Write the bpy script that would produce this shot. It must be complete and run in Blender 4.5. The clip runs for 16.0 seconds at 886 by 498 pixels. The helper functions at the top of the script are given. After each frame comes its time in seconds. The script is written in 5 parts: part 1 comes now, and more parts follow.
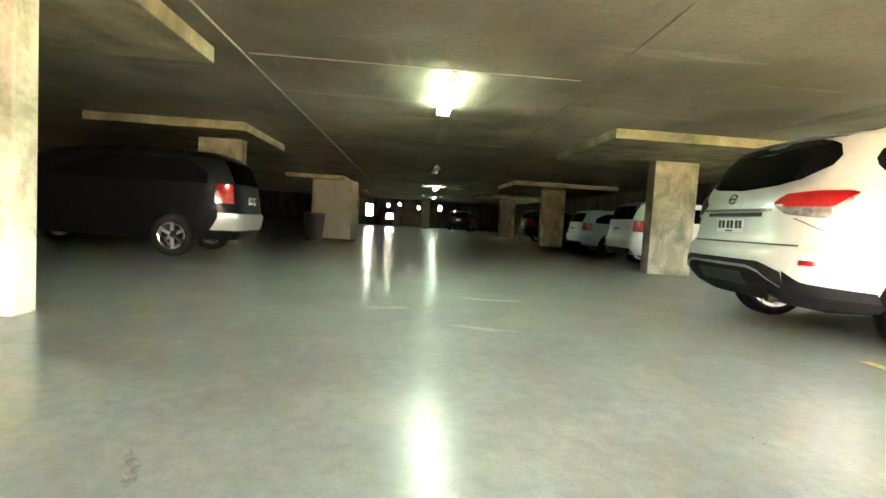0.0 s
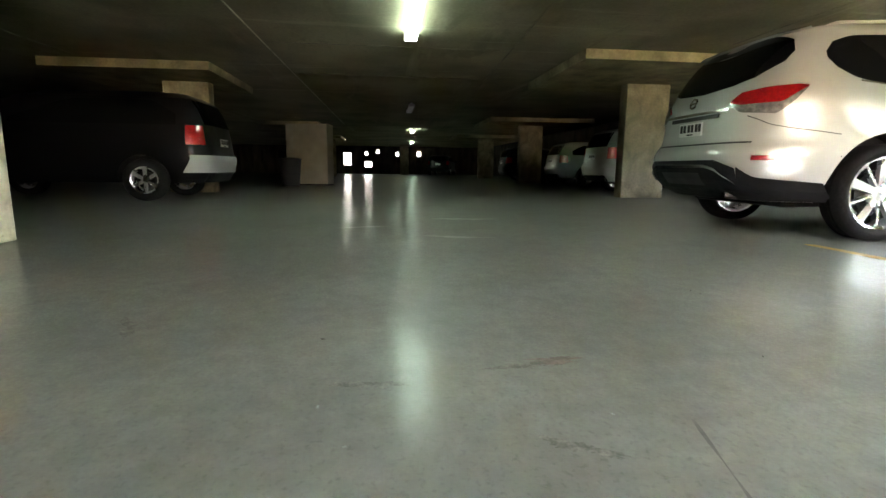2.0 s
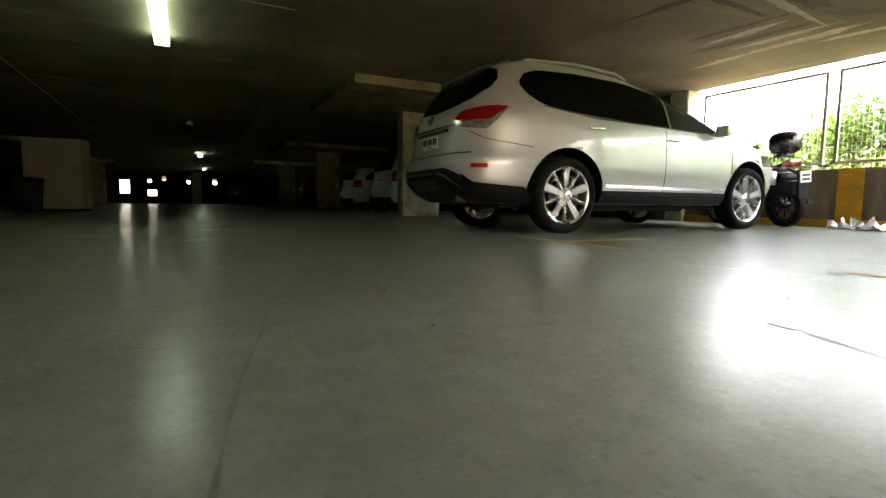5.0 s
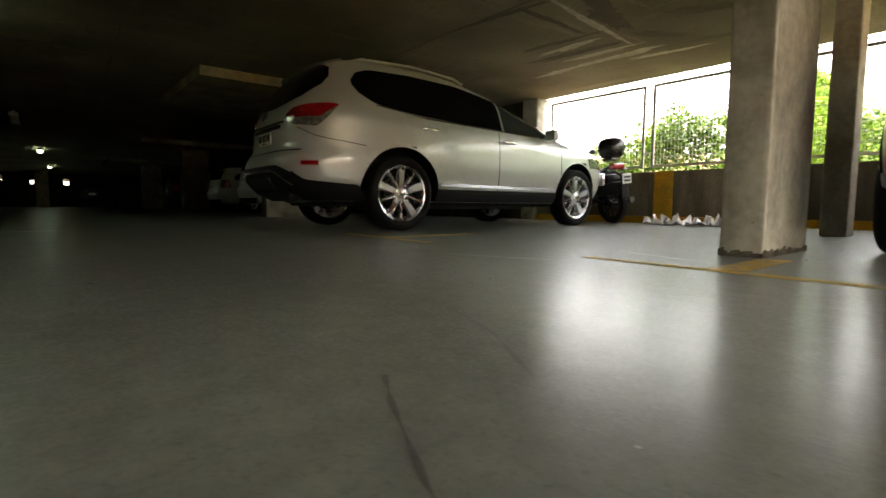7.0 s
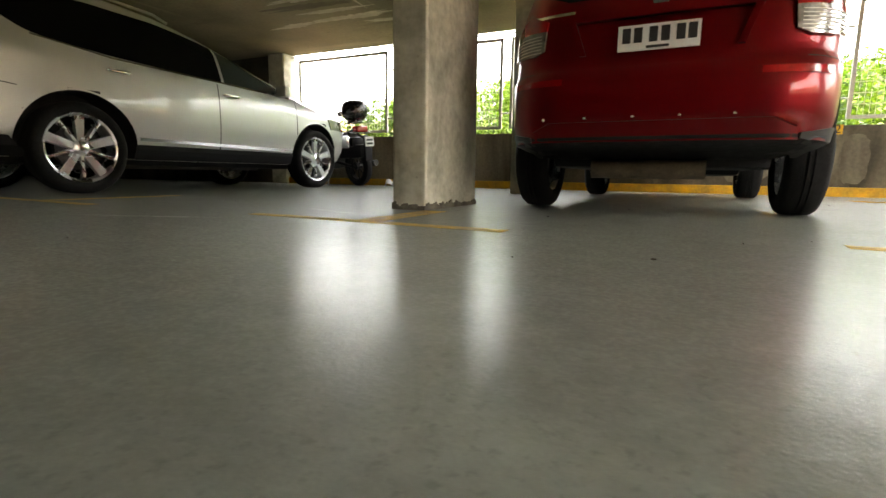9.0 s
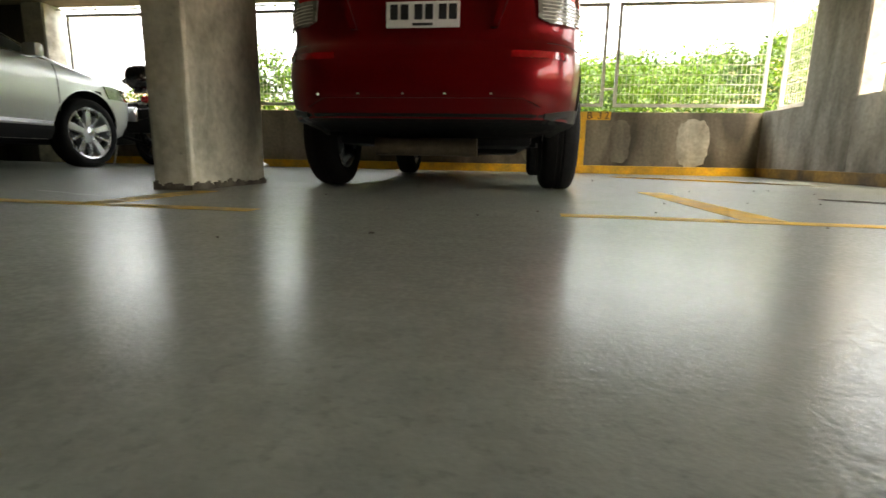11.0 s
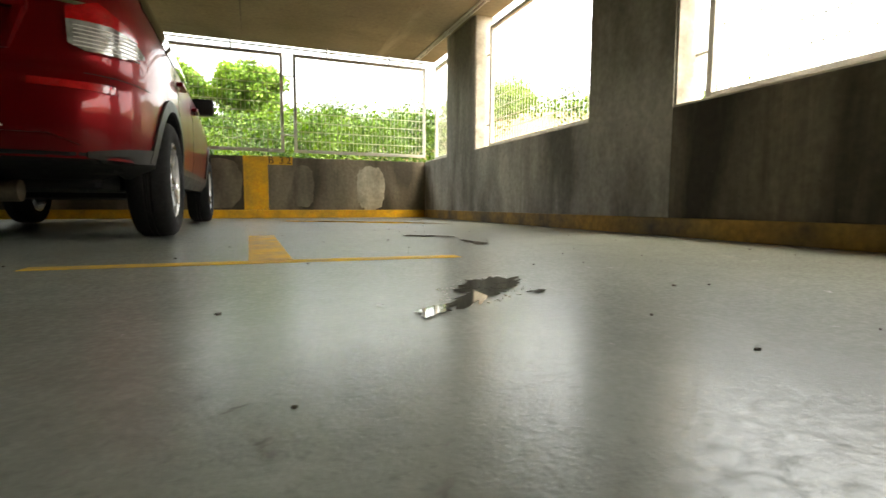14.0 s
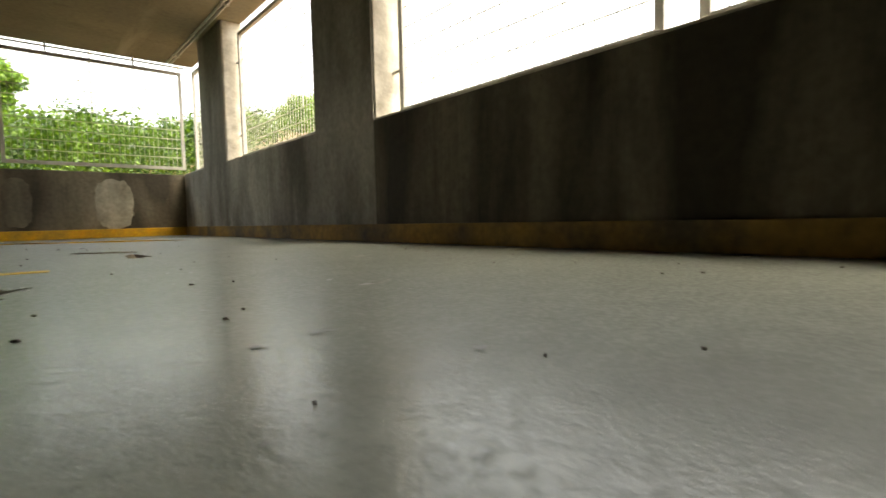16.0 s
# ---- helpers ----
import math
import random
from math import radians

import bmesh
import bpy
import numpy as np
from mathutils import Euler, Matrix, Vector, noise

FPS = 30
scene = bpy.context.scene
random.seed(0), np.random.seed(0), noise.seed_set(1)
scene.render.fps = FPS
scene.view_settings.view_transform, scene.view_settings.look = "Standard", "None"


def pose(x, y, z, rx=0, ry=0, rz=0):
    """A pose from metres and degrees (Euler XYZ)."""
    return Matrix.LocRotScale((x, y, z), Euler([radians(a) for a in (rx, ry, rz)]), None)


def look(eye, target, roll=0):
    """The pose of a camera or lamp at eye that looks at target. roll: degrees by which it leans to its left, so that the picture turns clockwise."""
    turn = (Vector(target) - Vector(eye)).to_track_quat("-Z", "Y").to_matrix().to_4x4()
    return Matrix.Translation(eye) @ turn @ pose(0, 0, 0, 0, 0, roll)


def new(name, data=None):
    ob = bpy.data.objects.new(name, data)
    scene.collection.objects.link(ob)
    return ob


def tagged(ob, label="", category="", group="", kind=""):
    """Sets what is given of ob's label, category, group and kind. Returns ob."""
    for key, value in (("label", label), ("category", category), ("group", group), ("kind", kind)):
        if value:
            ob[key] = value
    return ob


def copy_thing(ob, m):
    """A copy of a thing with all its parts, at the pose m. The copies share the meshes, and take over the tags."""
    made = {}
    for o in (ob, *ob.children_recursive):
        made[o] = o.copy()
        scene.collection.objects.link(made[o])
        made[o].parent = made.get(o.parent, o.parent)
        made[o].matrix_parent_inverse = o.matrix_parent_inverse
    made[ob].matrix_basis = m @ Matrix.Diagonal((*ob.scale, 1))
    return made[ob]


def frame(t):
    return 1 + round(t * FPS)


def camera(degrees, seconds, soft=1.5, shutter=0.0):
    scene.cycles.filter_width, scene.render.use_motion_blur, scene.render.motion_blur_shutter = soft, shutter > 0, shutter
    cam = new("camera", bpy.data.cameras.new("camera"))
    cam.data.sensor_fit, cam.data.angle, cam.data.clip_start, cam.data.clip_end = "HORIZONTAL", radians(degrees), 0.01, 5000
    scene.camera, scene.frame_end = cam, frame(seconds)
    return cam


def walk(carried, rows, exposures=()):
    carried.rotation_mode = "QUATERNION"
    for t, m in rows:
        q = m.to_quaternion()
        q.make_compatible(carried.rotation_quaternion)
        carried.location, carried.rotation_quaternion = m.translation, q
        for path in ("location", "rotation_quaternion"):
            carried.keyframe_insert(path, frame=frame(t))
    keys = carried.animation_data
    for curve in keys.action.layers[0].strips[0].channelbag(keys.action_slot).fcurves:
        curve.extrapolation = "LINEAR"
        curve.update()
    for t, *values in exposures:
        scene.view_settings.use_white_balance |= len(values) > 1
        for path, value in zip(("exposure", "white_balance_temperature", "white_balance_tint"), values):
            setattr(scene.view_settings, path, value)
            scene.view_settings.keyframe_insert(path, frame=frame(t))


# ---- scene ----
# ---- camera and walk ----
cam = camera(84.0, 16.0, soft=1.5, shutter=0.3)
PATH = [
    (0, (-2.192, 0.268, 0.821), (-7.168, 0.648, 0.520), 3.50),
    (0.5, (-2.200, 0.275, 0.778), (-7.128, 0.878, 0.192), 7.25),
    (1, (-2.171, 0.267, 0.727), (-7.119, 0.829, 0.274), -1.13),
    (1.5, (-2.067, 0.309, 0.643), (-6.971, 0.919, -0.115), 1.79),
    (2, (-2.002, 0.350, 0.546), (-6.905, 0.907, -0.264), 0.61),
    (2.5, (-2.001, 0.446, 0.452), (-6.900, 1.253, -0.135), 0.99),
    (3, (-1.954, 0.508, 0.376), (-6.781, 1.730, -0.079), 0.99),
    (3.5, (-1.902, 0.559, 0.330), (-6.594, 2.225, -0.126), 0.73),
    (4, (-1.856, 0.653, 0.311), (-6.386, 2.717, -0.159), 0.95),
    (4.2, (-1.824, 0.695, 0.309), (-6.326, 2.819, -0.160), 0.95),
    (6.3, (-1.473, 1.149, 0.292), (-5.594, 3.939, -0.191), 0.16),
    (6.5, (-1.432, 1.205, 0.287), (-5.481, 4.099, -0.191), 0.27),
    (7, (-1.315, 1.333, 0.265), (-5.155, 4.505, -0.176), 0.36),
    (7.5, (-1.227, 1.454, 0.247), (-4.771, 4.958, -0.152), 0.33),
    (8, (-1.136, 1.575, 0.226), (-4.156, 5.536, -0.202), 0.45),
    (8.5, (-1.024, 1.681, 0.209), (-3.480, 5.993, -0.405), 0.69),
    (9, (-0.908, 1.768, 0.206), (-3.062, 6.217, -0.547), 0.73),
    (9.2, (-0.876, 1.792, 0.207), (-2.968, 6.269, -0.558), 0.75),
    (11.3, (-0.560, 1.922, 0.186), (-0.922, 6.822, -0.739), 1.55),
    (11.5, (-0.506, 1.928, 0.181), (-0.698, 6.843, -0.716), 1.94),
    (12, (-0.311, 1.925, 0.174), (-0.143, 6.859, -0.618), 2.07),
    (12.5, (-0.149, 1.890, 0.172), (0.346, 6.816, -0.524), 2.65),
    (13, (-0.015, 1.880, 0.182), (0.910, 6.758, -0.409), 2.77),
    (13.5, (0.072, 1.907, 0.182), (1.434, 6.691, -0.324), 1.79),
    (14, (0.174, 1.924, 0.189), (1.963, 6.572, -0.259), 0.26),
    (14.5, (0.324, 1.882, 0.175), (2.441, 6.392, -0.241), -0.86),
    (15, (0.502, 1.754, 0.189), (3.039, 6.045, -0.199), -1.06),
    (15.5, (0.700, 1.647, 0.189), (3.569, 5.725, -0.180), -1.13),
    (16, (0.796, 1.563, 0.140), (4.071, 5.328, -0.167), -1.35),
]
EXPOSURE = [(0.0, 8.65, 7300, 14), (0.5, 8.25, 7000, 14), (1.0, 7.8, 7000, 14), (1.5, 7.4, 6900, 14), (2.0, 7.05, 6900, 14), (2.5, 6.85, 7000, 14), (3.5, 6.55, 7200, 13), (4.2, 6.1, 7400, 12), (6.3, 4.65, 8200, 12), (7.5, 4.4, 8300, 12), (8.5, 4.65, 8200, 11), (9.2, 4.5, 8200, 10), (11.3, 3.95, 7900, 8), (12.5, 3.95, 7900, 8), (13.5, 3.7, 7900, 6), (14.5, 3.25, 7900, 6), (16.0, 2.8, 7900, 6)]
walk(cam, [(t, look(eye, target, roll)) for t, eye, target, roll in PATH], EXPOSURE)

# ---- world and sun: a bright overcast day ----
world = bpy.data.worlds.new("sky")
scene.world = world
world.use_nodes = True
_n = world.node_tree.nodes
sky = _n.new("ShaderNodeTexSky")
sky.sky_type = "NISHITA"
sky.sun_disc = False
sky.sun_elevation = radians(66)
sky.sun_rotation = radians(130)
sky.dust_density = 4.0
sky.ozone_density = 0.6
_n["Background"].inputs["Strength"].default_value = 0.15
cloud = _n.new("ShaderNodeHueSaturation")
cloud.inputs["Saturation"].default_value = 0.5
world.node_tree.links.new(sky.outputs["Color"], cloud.inputs["Color"])
world.node_tree.links.new(cloud.outputs["Color"], _n["Background"].inputs["Color"])
sun_data = bpy.data.lights.new("sun", "SUN")
sun_data.energy, sun_data.angle, sun_data.color = 0.5, radians(30), (1.0, 0.99, 0.97)
sun = new("sun", sun_data)
sun.matrix_world = look((20.46, -17.17, 60), (0, 0, 0))


# ---- materials ----
def rgba(c):
    return (*c, 1.0)


def mat(name, color, rough=0.5, metal=0.0, vary=0.12, scale=6.0, fine=60.0, bump=0.0, bump_scale=40.0, coat=0.0, dark=None, streak=0.0, rough_vary=0.08, spec=0.5):
    """A surface with two scales of colour variation, uneven gloss and fine relief, in metres."""
    m = bpy.data.materials.new(name)
    m.use_nodes = True
    nt = m.node_tree
    N, L = nt.nodes, nt.links
    b = N["Principled BSDF"]
    co = N.new("ShaderNodeTexCoord")
    src = co.outputs["Object"]
    big = N.new("ShaderNodeTexNoise")
    big.inputs["Scale"].default_value, big.inputs["Detail"].default_value = scale, 6
    small = N.new("ShaderNodeTexNoise")
    small.inputs["Scale"].default_value, small.inputs["Detail"].default_value = fine, 3
    if streak:
        mp = N.new("ShaderNodeMapping")
        mp.inputs["Scale"].default_value = (1, 1, streak)
        L.new(src, mp.inputs["Vector"])
        L.new(mp.outputs[0], big.inputs["Vector"])
    else:
        L.new(src, big.inputs["Vector"])
    L.new(src, small.inputs["Vector"])
    ramp = N.new("ShaderNodeValToRGB")
    ramp.color_ramp.elements[0].position, ramp.color_ramp.elements[1].position = 0.32, 0.68
    d = dark or tuple(max(0.0, c * (1 - vary * 2)) for c in color)
    l = tuple(min(1.0, c * (1 + vary)) for c in color)
    ramp.color_ramp.elements[0].color, ramp.color_ramp.elements[1].color = rgba(d), rgba(l)
    L.new(big.outputs["Fac"], ramp.inputs["Fac"])
    mix = N.new("ShaderNodeMixRGB")
    mix.blend_type = "OVERLAY"
    mix.inputs["Fac"].default_value = min(1.0, vary * 2.0)
    L.new(ramp.outputs["Color"], mix.inputs["Color1"])
    L.new(small.outputs["Fac"], mix.inputs["Color2"])
    L.new(mix.outputs["Color"], b.inputs["Base Color"])
    mr = N.new("ShaderNodeMapRange")
    mr.inputs["From Min"].default_value, mr.inputs["From Max"].default_value = 0.3, 0.7
    mr.inputs["To Min"].default_value, mr.inputs["To Max"].default_value = max(0.02, rough - rough_vary), min(1, rough + rough_vary)
    L.new(big.outputs["Fac"], mr.inputs["Value"])
    L.new(mr.outputs["Result"], b.inputs["Roughness"])
    b.inputs["Metallic"].default_value = metal
    b.inputs["Coat Weight"].default_value = coat
    b.inputs["Specular IOR Level"].default_value = spec
    if bump:
        bt = N.new("ShaderNodeTexNoise")
        bt.inputs["Scale"].default_value, bt.inputs["Detail"].default_value = bump_scale, 4
        L.new(src, bt.inputs["Vector"])
        bp = N.new("ShaderNodeBump")
        bp.inputs["Strength"].default_value, bp.inputs["Distance"].default_value = bump, 0.01
        L.new(bt.outputs["Fac"], bp.inputs["Height"])
        L.new(bp.outputs["Normal"], b.inputs["Normal"])
    return m


def glass(name, color, rough=0.02):
    """Dark tinted pane: a glossy, slightly see-through sheet."""
    m = bpy.data.materials.new(name)
    m.use_nodes = True
    b = m.node_tree.nodes["Principled BSDF"]
    b.inputs["Base Color"].default_value = rgba(color)
    b.inputs["Roughness"].default_value = rough
    b.inputs["Specular IOR Level"].default_value = 0.09
    return m


def lit(name, color, strength):
    m = bpy.data.materials.new(name)
    m.use_nodes = True
    b = m.node_tree.nodes["Principled BSDF"]
    b.inputs["Base Color"].default_value = rgba((0.8, 0.8, 0.8))
    b.inputs["Emission Color"].default_value = rgba(color)
    b.inputs["Emission Strength"].default_value = strength
    return m


def floor_material():
    """Grey floor paint over trowelled concrete: glossy, slightly wavy, with scuffs and worn patches."""
    m = mat("floor_paint", (0.213, 0.233, 0.196), rough=0.5, spec=0.25, vary=0.13, coat=0.85, scale=1.1, fine=14.0, bump=0.0, rough_vary=0.07)
    N, L = m.node_tree.nodes, m.node_tree.links
    b = N["Principled BSDF"]
    co = N["Texture Coordinate"]
    wave = N.new("ShaderNodeTexNoise")
    wave.inputs["Scale"].default_value, wave.inputs["Detail"].default_value = 75.0, 6
    grit = N.new("ShaderNodeTexNoise")
    grit.inputs["Scale"].default_value, grit.inputs["Detail"].default_value = 150.0, 4
    for t in (wave, grit):
        L.new(co.outputs["Object"], t.inputs["Vector"])
    b1, b2 = N.new("ShaderNodeBump"), N.new("ShaderNodeBump")
    b1.inputs["Strength"].default_value, b1.inputs["Distance"].default_value = 0.04, 0.006
    b2.inputs["Strength"].default_value, b2.inputs["Distance"].default_value = 0.2, 0.0015
    L.new(wave.outputs["Fac"], b1.inputs["Height"])
    L.new(grit.outputs["Fac"], b2.inputs["Height"])
    L.new(b1.outputs["Normal"], b2.inputs["Normal"])
    L.new(b2.outputs["Normal"], b.inputs["Normal"])
    b.inputs["Coat IOR"].default_value = 1.45
    # gloss broken up by fine dust and worn paths
    dust = N.new("ShaderNodeTexNoise")
    dust.inputs["Scale"].default_value, dust.inputs["Detail"].default_value, dust.inputs["Roughness"].default_value = 80.0, 6, 0.7
    dust.inputs["Distortion"].default_value = 0.4
    L.new(co.outputs["Object"], dust.inputs["Vector"])
    cr = N.new("ShaderNodeMapRange")
    cr.inputs["From Min"].default_value, cr.inputs["From Max"].default_value = 0.35, 0.65
    cr.inputs["To Min"].default_value, cr.inputs["To Max"].default_value = 0.15, 0.27
    L.new(dust.outputs["Fac"], cr.inputs["Value"])
    L.new(cr.outputs["Result"], b.inputs["Coat Roughness"])
    cw = N.new("ShaderNodeMapRange")
    cw.inputs["From Min"].default_value, cw.inputs["From Max"].default_value = 0.40, 0.58
    cw.inputs["To Min"].default_value, cw.inputs["To Max"].default_value = 0.3, 1.0
    L.new(dust.outputs["Fac"], cw.inputs["Value"])
    # dull specks where grit has worn the gloss off
    grains = N.new("ShaderNodeTexNoise")
    grains.inputs["Scale"].default_value, grains.inputs["Detail"].default_value, grains.inputs["Roughness"].default_value = 60.0, 5, 0.6
    L.new(co.outputs["Object"], grains.inputs["Vector"])
    gr = N.new("ShaderNodeMapRange")
    gr.inputs["From Min"].default_value, gr.inputs["From Max"].default_value = 0.54, 0.68
    gr.inputs["To Min"].default_value, gr.inputs["To Max"].default_value = 1.0, 0.25
    L.new(grains.outputs["Fac"], gr.inputs["Value"])
    cm = N.new("ShaderNodeMath")
    cm.operation = "MULTIPLY"
    L.new(cw.outputs["Result"], cm.inputs[0])
    L.new(gr.outputs["Result"], cm.inputs[1])
    L.new(cm.outputs[0], b.inputs["Coat Weight"])
    L.new(b2.outputs["Normal"], b.inputs["Coat Normal"])
    # small dark scuffs
    sp = N.new("ShaderNodeTexVoronoi")
    sp.inputs["Scale"].default_value = 1.7
    sp.inputs["Randomness"].default_value = 1.0
    nz = N.new("ShaderNodeTexNoise")
    nz.inputs["Scale"].default_value = 30.0
    L.new(co.outputs["Object"], sp.inputs["Vector"])
    L.new(co.outputs["Object"], nz.inputs["Vector"])
    add = N.new("ShaderNodeMath")
    add.operation = "MULTIPLY_ADD"
    add.inputs[1].default_value, add.inputs[2].default_value = 0.06, -0.03
    L.new(nz.outputs["Fac"], add.inputs[0])
    s2 = N.new("ShaderNodeMath")
    s2.operation = "ADD"
    L.new(sp.outputs["Distance"], s2.inputs[0])
    L.new(add.outputs[0], s2.inputs[1])
    lt = N.new("ShaderNodeMath")
    lt.operation = "LESS_THAN"
    lt.inputs[1].default_value = 0.012
    L.new(s2.outputs[0], lt.inputs[0])
    old = b.inputs["Base Color"].links[0].from_socket
    mx = N.new("ShaderNodeMixRGB")
    mx.inputs["Color2"].default_value = rgba((0.075, 0.07, 0.06))
    L.new(lt.outputs[0], mx.inputs["Fac"])
    # broad grey-brown dirt with ragged edges
    dirt = N.new("ShaderNodeTexNoise")
    dirt.inputs["Scale"].default_value, dirt.inputs["Detail"].default_value, dirt.inputs["Roughness"].default_value, dirt.inputs["Distortion"].default_value = 1.6, 10, 0.72, 0.1
    L.new(co.outputs["Object"], dirt.inputs["Vector"])
    dr = N.new("ShaderNodeMapRange")
    dr.inputs["From Min"].default_value, dr.inputs["From Max"].default_value = 0.50, 0.72
    dr.inputs["To Min"].default_value, dr.inputs["To Max"].default_value = 0.0, 0.5
    L.new(dirt.outputs["Fac"], dr.inputs["Value"])
    dm = N.new("ShaderNodeMixRGB")
    dm.inputs["Color2"].default_value = rgba((0.122, 0.124, 0.10))
    L.new(dr.outputs["Result"], dm.inputs["Fac"])
    L.new(old, dm.inputs["Color1"])
    gm = N.new("ShaderNodeMixRGB")
    gm.blend_type = "MULTIPLY"
    gm.inputs["Fac"].default_value = 0.35
    L.new(dm.outputs["Color"], gm.inputs["Color1"])
    L.new(gr.outputs["Result"], gm.inputs["Color2"])
    L.new(gm.outputs["Color"], mx.inputs["Color1"])
    L.new(mx.outputs["Color"], b.inputs["Base Color"])
    return m


def stained_concrete(name, color, dark, scale, streak, bump=0.35, swirl=0.0):
    """Board-marked concrete with damp stains that run down and pale patches."""
    m = mat(name, color, rough=0.85, vary=0.18, scale=scale, fine=25.0, bump=bump, bump_scale=18.0, dark=dark, streak=streak, spec=0.3)
    N, L = m.node_tree.nodes, m.node_tree.links
    b = N["Principled BSDF"]
    if swirl:
        N["Noise Texture"].inputs["Distortion"].default_value = swirl
        N["Color Ramp"].color_ramp.elements[0].position, N["Color Ramp"].color_ramp.elements[1].position = 0.38, 0.70
    pits = N.new("ShaderNodeTexVoronoi")
    pits.inputs["Scale"].default_value = 9.0
    L.new(N["Texture Coordinate"].outputs["Object"], pits.inputs["Vector"])
    lt = N.new("ShaderNodeMath")
    lt.operation = "LESS_THAN"
    lt.inputs[1].default_value = 0.07
    L.new(pits.outputs["Distance"], lt.inputs[0])
    old = b.inputs["Base Color"].links[0].from_socket
    mx = N.new("ShaderNodeMixRGB")
    mx.inputs["Color2"].default_value = rgba(tuple(c * 0.55 for c in color))
    sc = N.new("ShaderNodeMath")
    sc.operation = "MULTIPLY"
    sc.inputs[1].default_value = 0.6
    L.new(lt.outputs[0], sc.inputs[0])
    L.new(sc.outputs[0], mx.inputs["Fac"])
    if streak < 0.5:
        # dark runs where water has come down the face
        mp = N.new("ShaderNodeMapping")
        mp.inputs["Scale"].default_value = (1, 1, 0.06)
        runs = N.new("ShaderNodeTexNoise")
        runs.inputs["Scale"].default_value, runs.inputs["Detail"].default_value, runs.inputs["Roughness"].default_value = 4.5, 7, 0.75
        L.new(N["Texture Coordinate"].outputs["Object"], mp.inputs["Vector"])
        L.new(mp.outputs[0], runs.inputs["Vector"])
        rr = N.new("ShaderNodeMapRange")
        rr.inputs["From Min"].default_value, rr.inputs["From Max"].default_value = 0.52, 0.72
        rr.inputs["To Min"].default_value, rr.inputs["To Max"].default_value = 0.0, 0.5
        L.new(runs.outputs["Fac"], rr.inputs["Value"])
        rm = N.new("ShaderNodeMixRGB")
        rm.inputs["Color2"].default_value = rgba(dark)
        L.new(rr.outputs["Result"], rm.inputs["Fac"])
        L.new(old, rm.inputs["Color1"])
        old = rm.outputs["Color"]
    L.new(old, mx.inputs["Color1"])
    L.new(mx.outputs["Color"], b.inputs["Base Color"])
    return m


def leaf_material(name, dark, light):
    m = bpy.data.materials.new(name)
    m.use_nodes = True
    N, L = m.node_tree.nodes, m.node_tree.links
    b = N["Principled BSDF"]
    g = N.new("ShaderNodeNewGeometry")
    r = N.new("ShaderNodeValToRGB")
    r.color_ramp.elements[0].color, r.color_ramp.elements[1].color = rgba(dark), rgba(light)
    L.new(g.outputs["Random Per Island"], r.inputs["Fac"])
    L.new(r.outputs["Color"], b.inputs["Base Color"])
    co = N.new("ShaderNodeTexCoord")
    nz = N.new("ShaderNodeTexNoise")
    nz.inputs["Scale"].default_value, nz.inputs["Detail"].default_value = 0.9, 3
    L.new(co.outputs["Object"], nz.inputs["Vector"])
    add = N.new("ShaderNodeMath")
    add.operation = "MULTIPLY_ADD"
    add.inputs[1].default_value, add.inputs[2].default_value = 2.4, -1.2
    L.new(nz.outputs["Fac"], add.inputs[0])
    tot = N.new("ShaderNodeMath")
    tot.use_clamp = True
    L.new(add.outputs[0], tot.inputs[0])
    L.new(g.outputs["Random Per Island"], tot.inputs[1])
    L.new(tot.outputs[0], r.inputs["Fac"])
    b.inputs["Roughness"].default_value = 0.55
    tr = N.new("ShaderNodeBsdfTranslucent")
    L.new(r.outputs["Color"], tr.inputs["Color"])
    ms = N.new("ShaderNodeMixShader")
    ms.inputs["Fac"].default_value = 0.35
    L.new(b.outputs[0], ms.inputs[1])
    L.new(tr.outputs[0], ms.inputs[2])
    L.new(ms.outputs[0], N["Material Output"].inputs["Surface"])
    return m


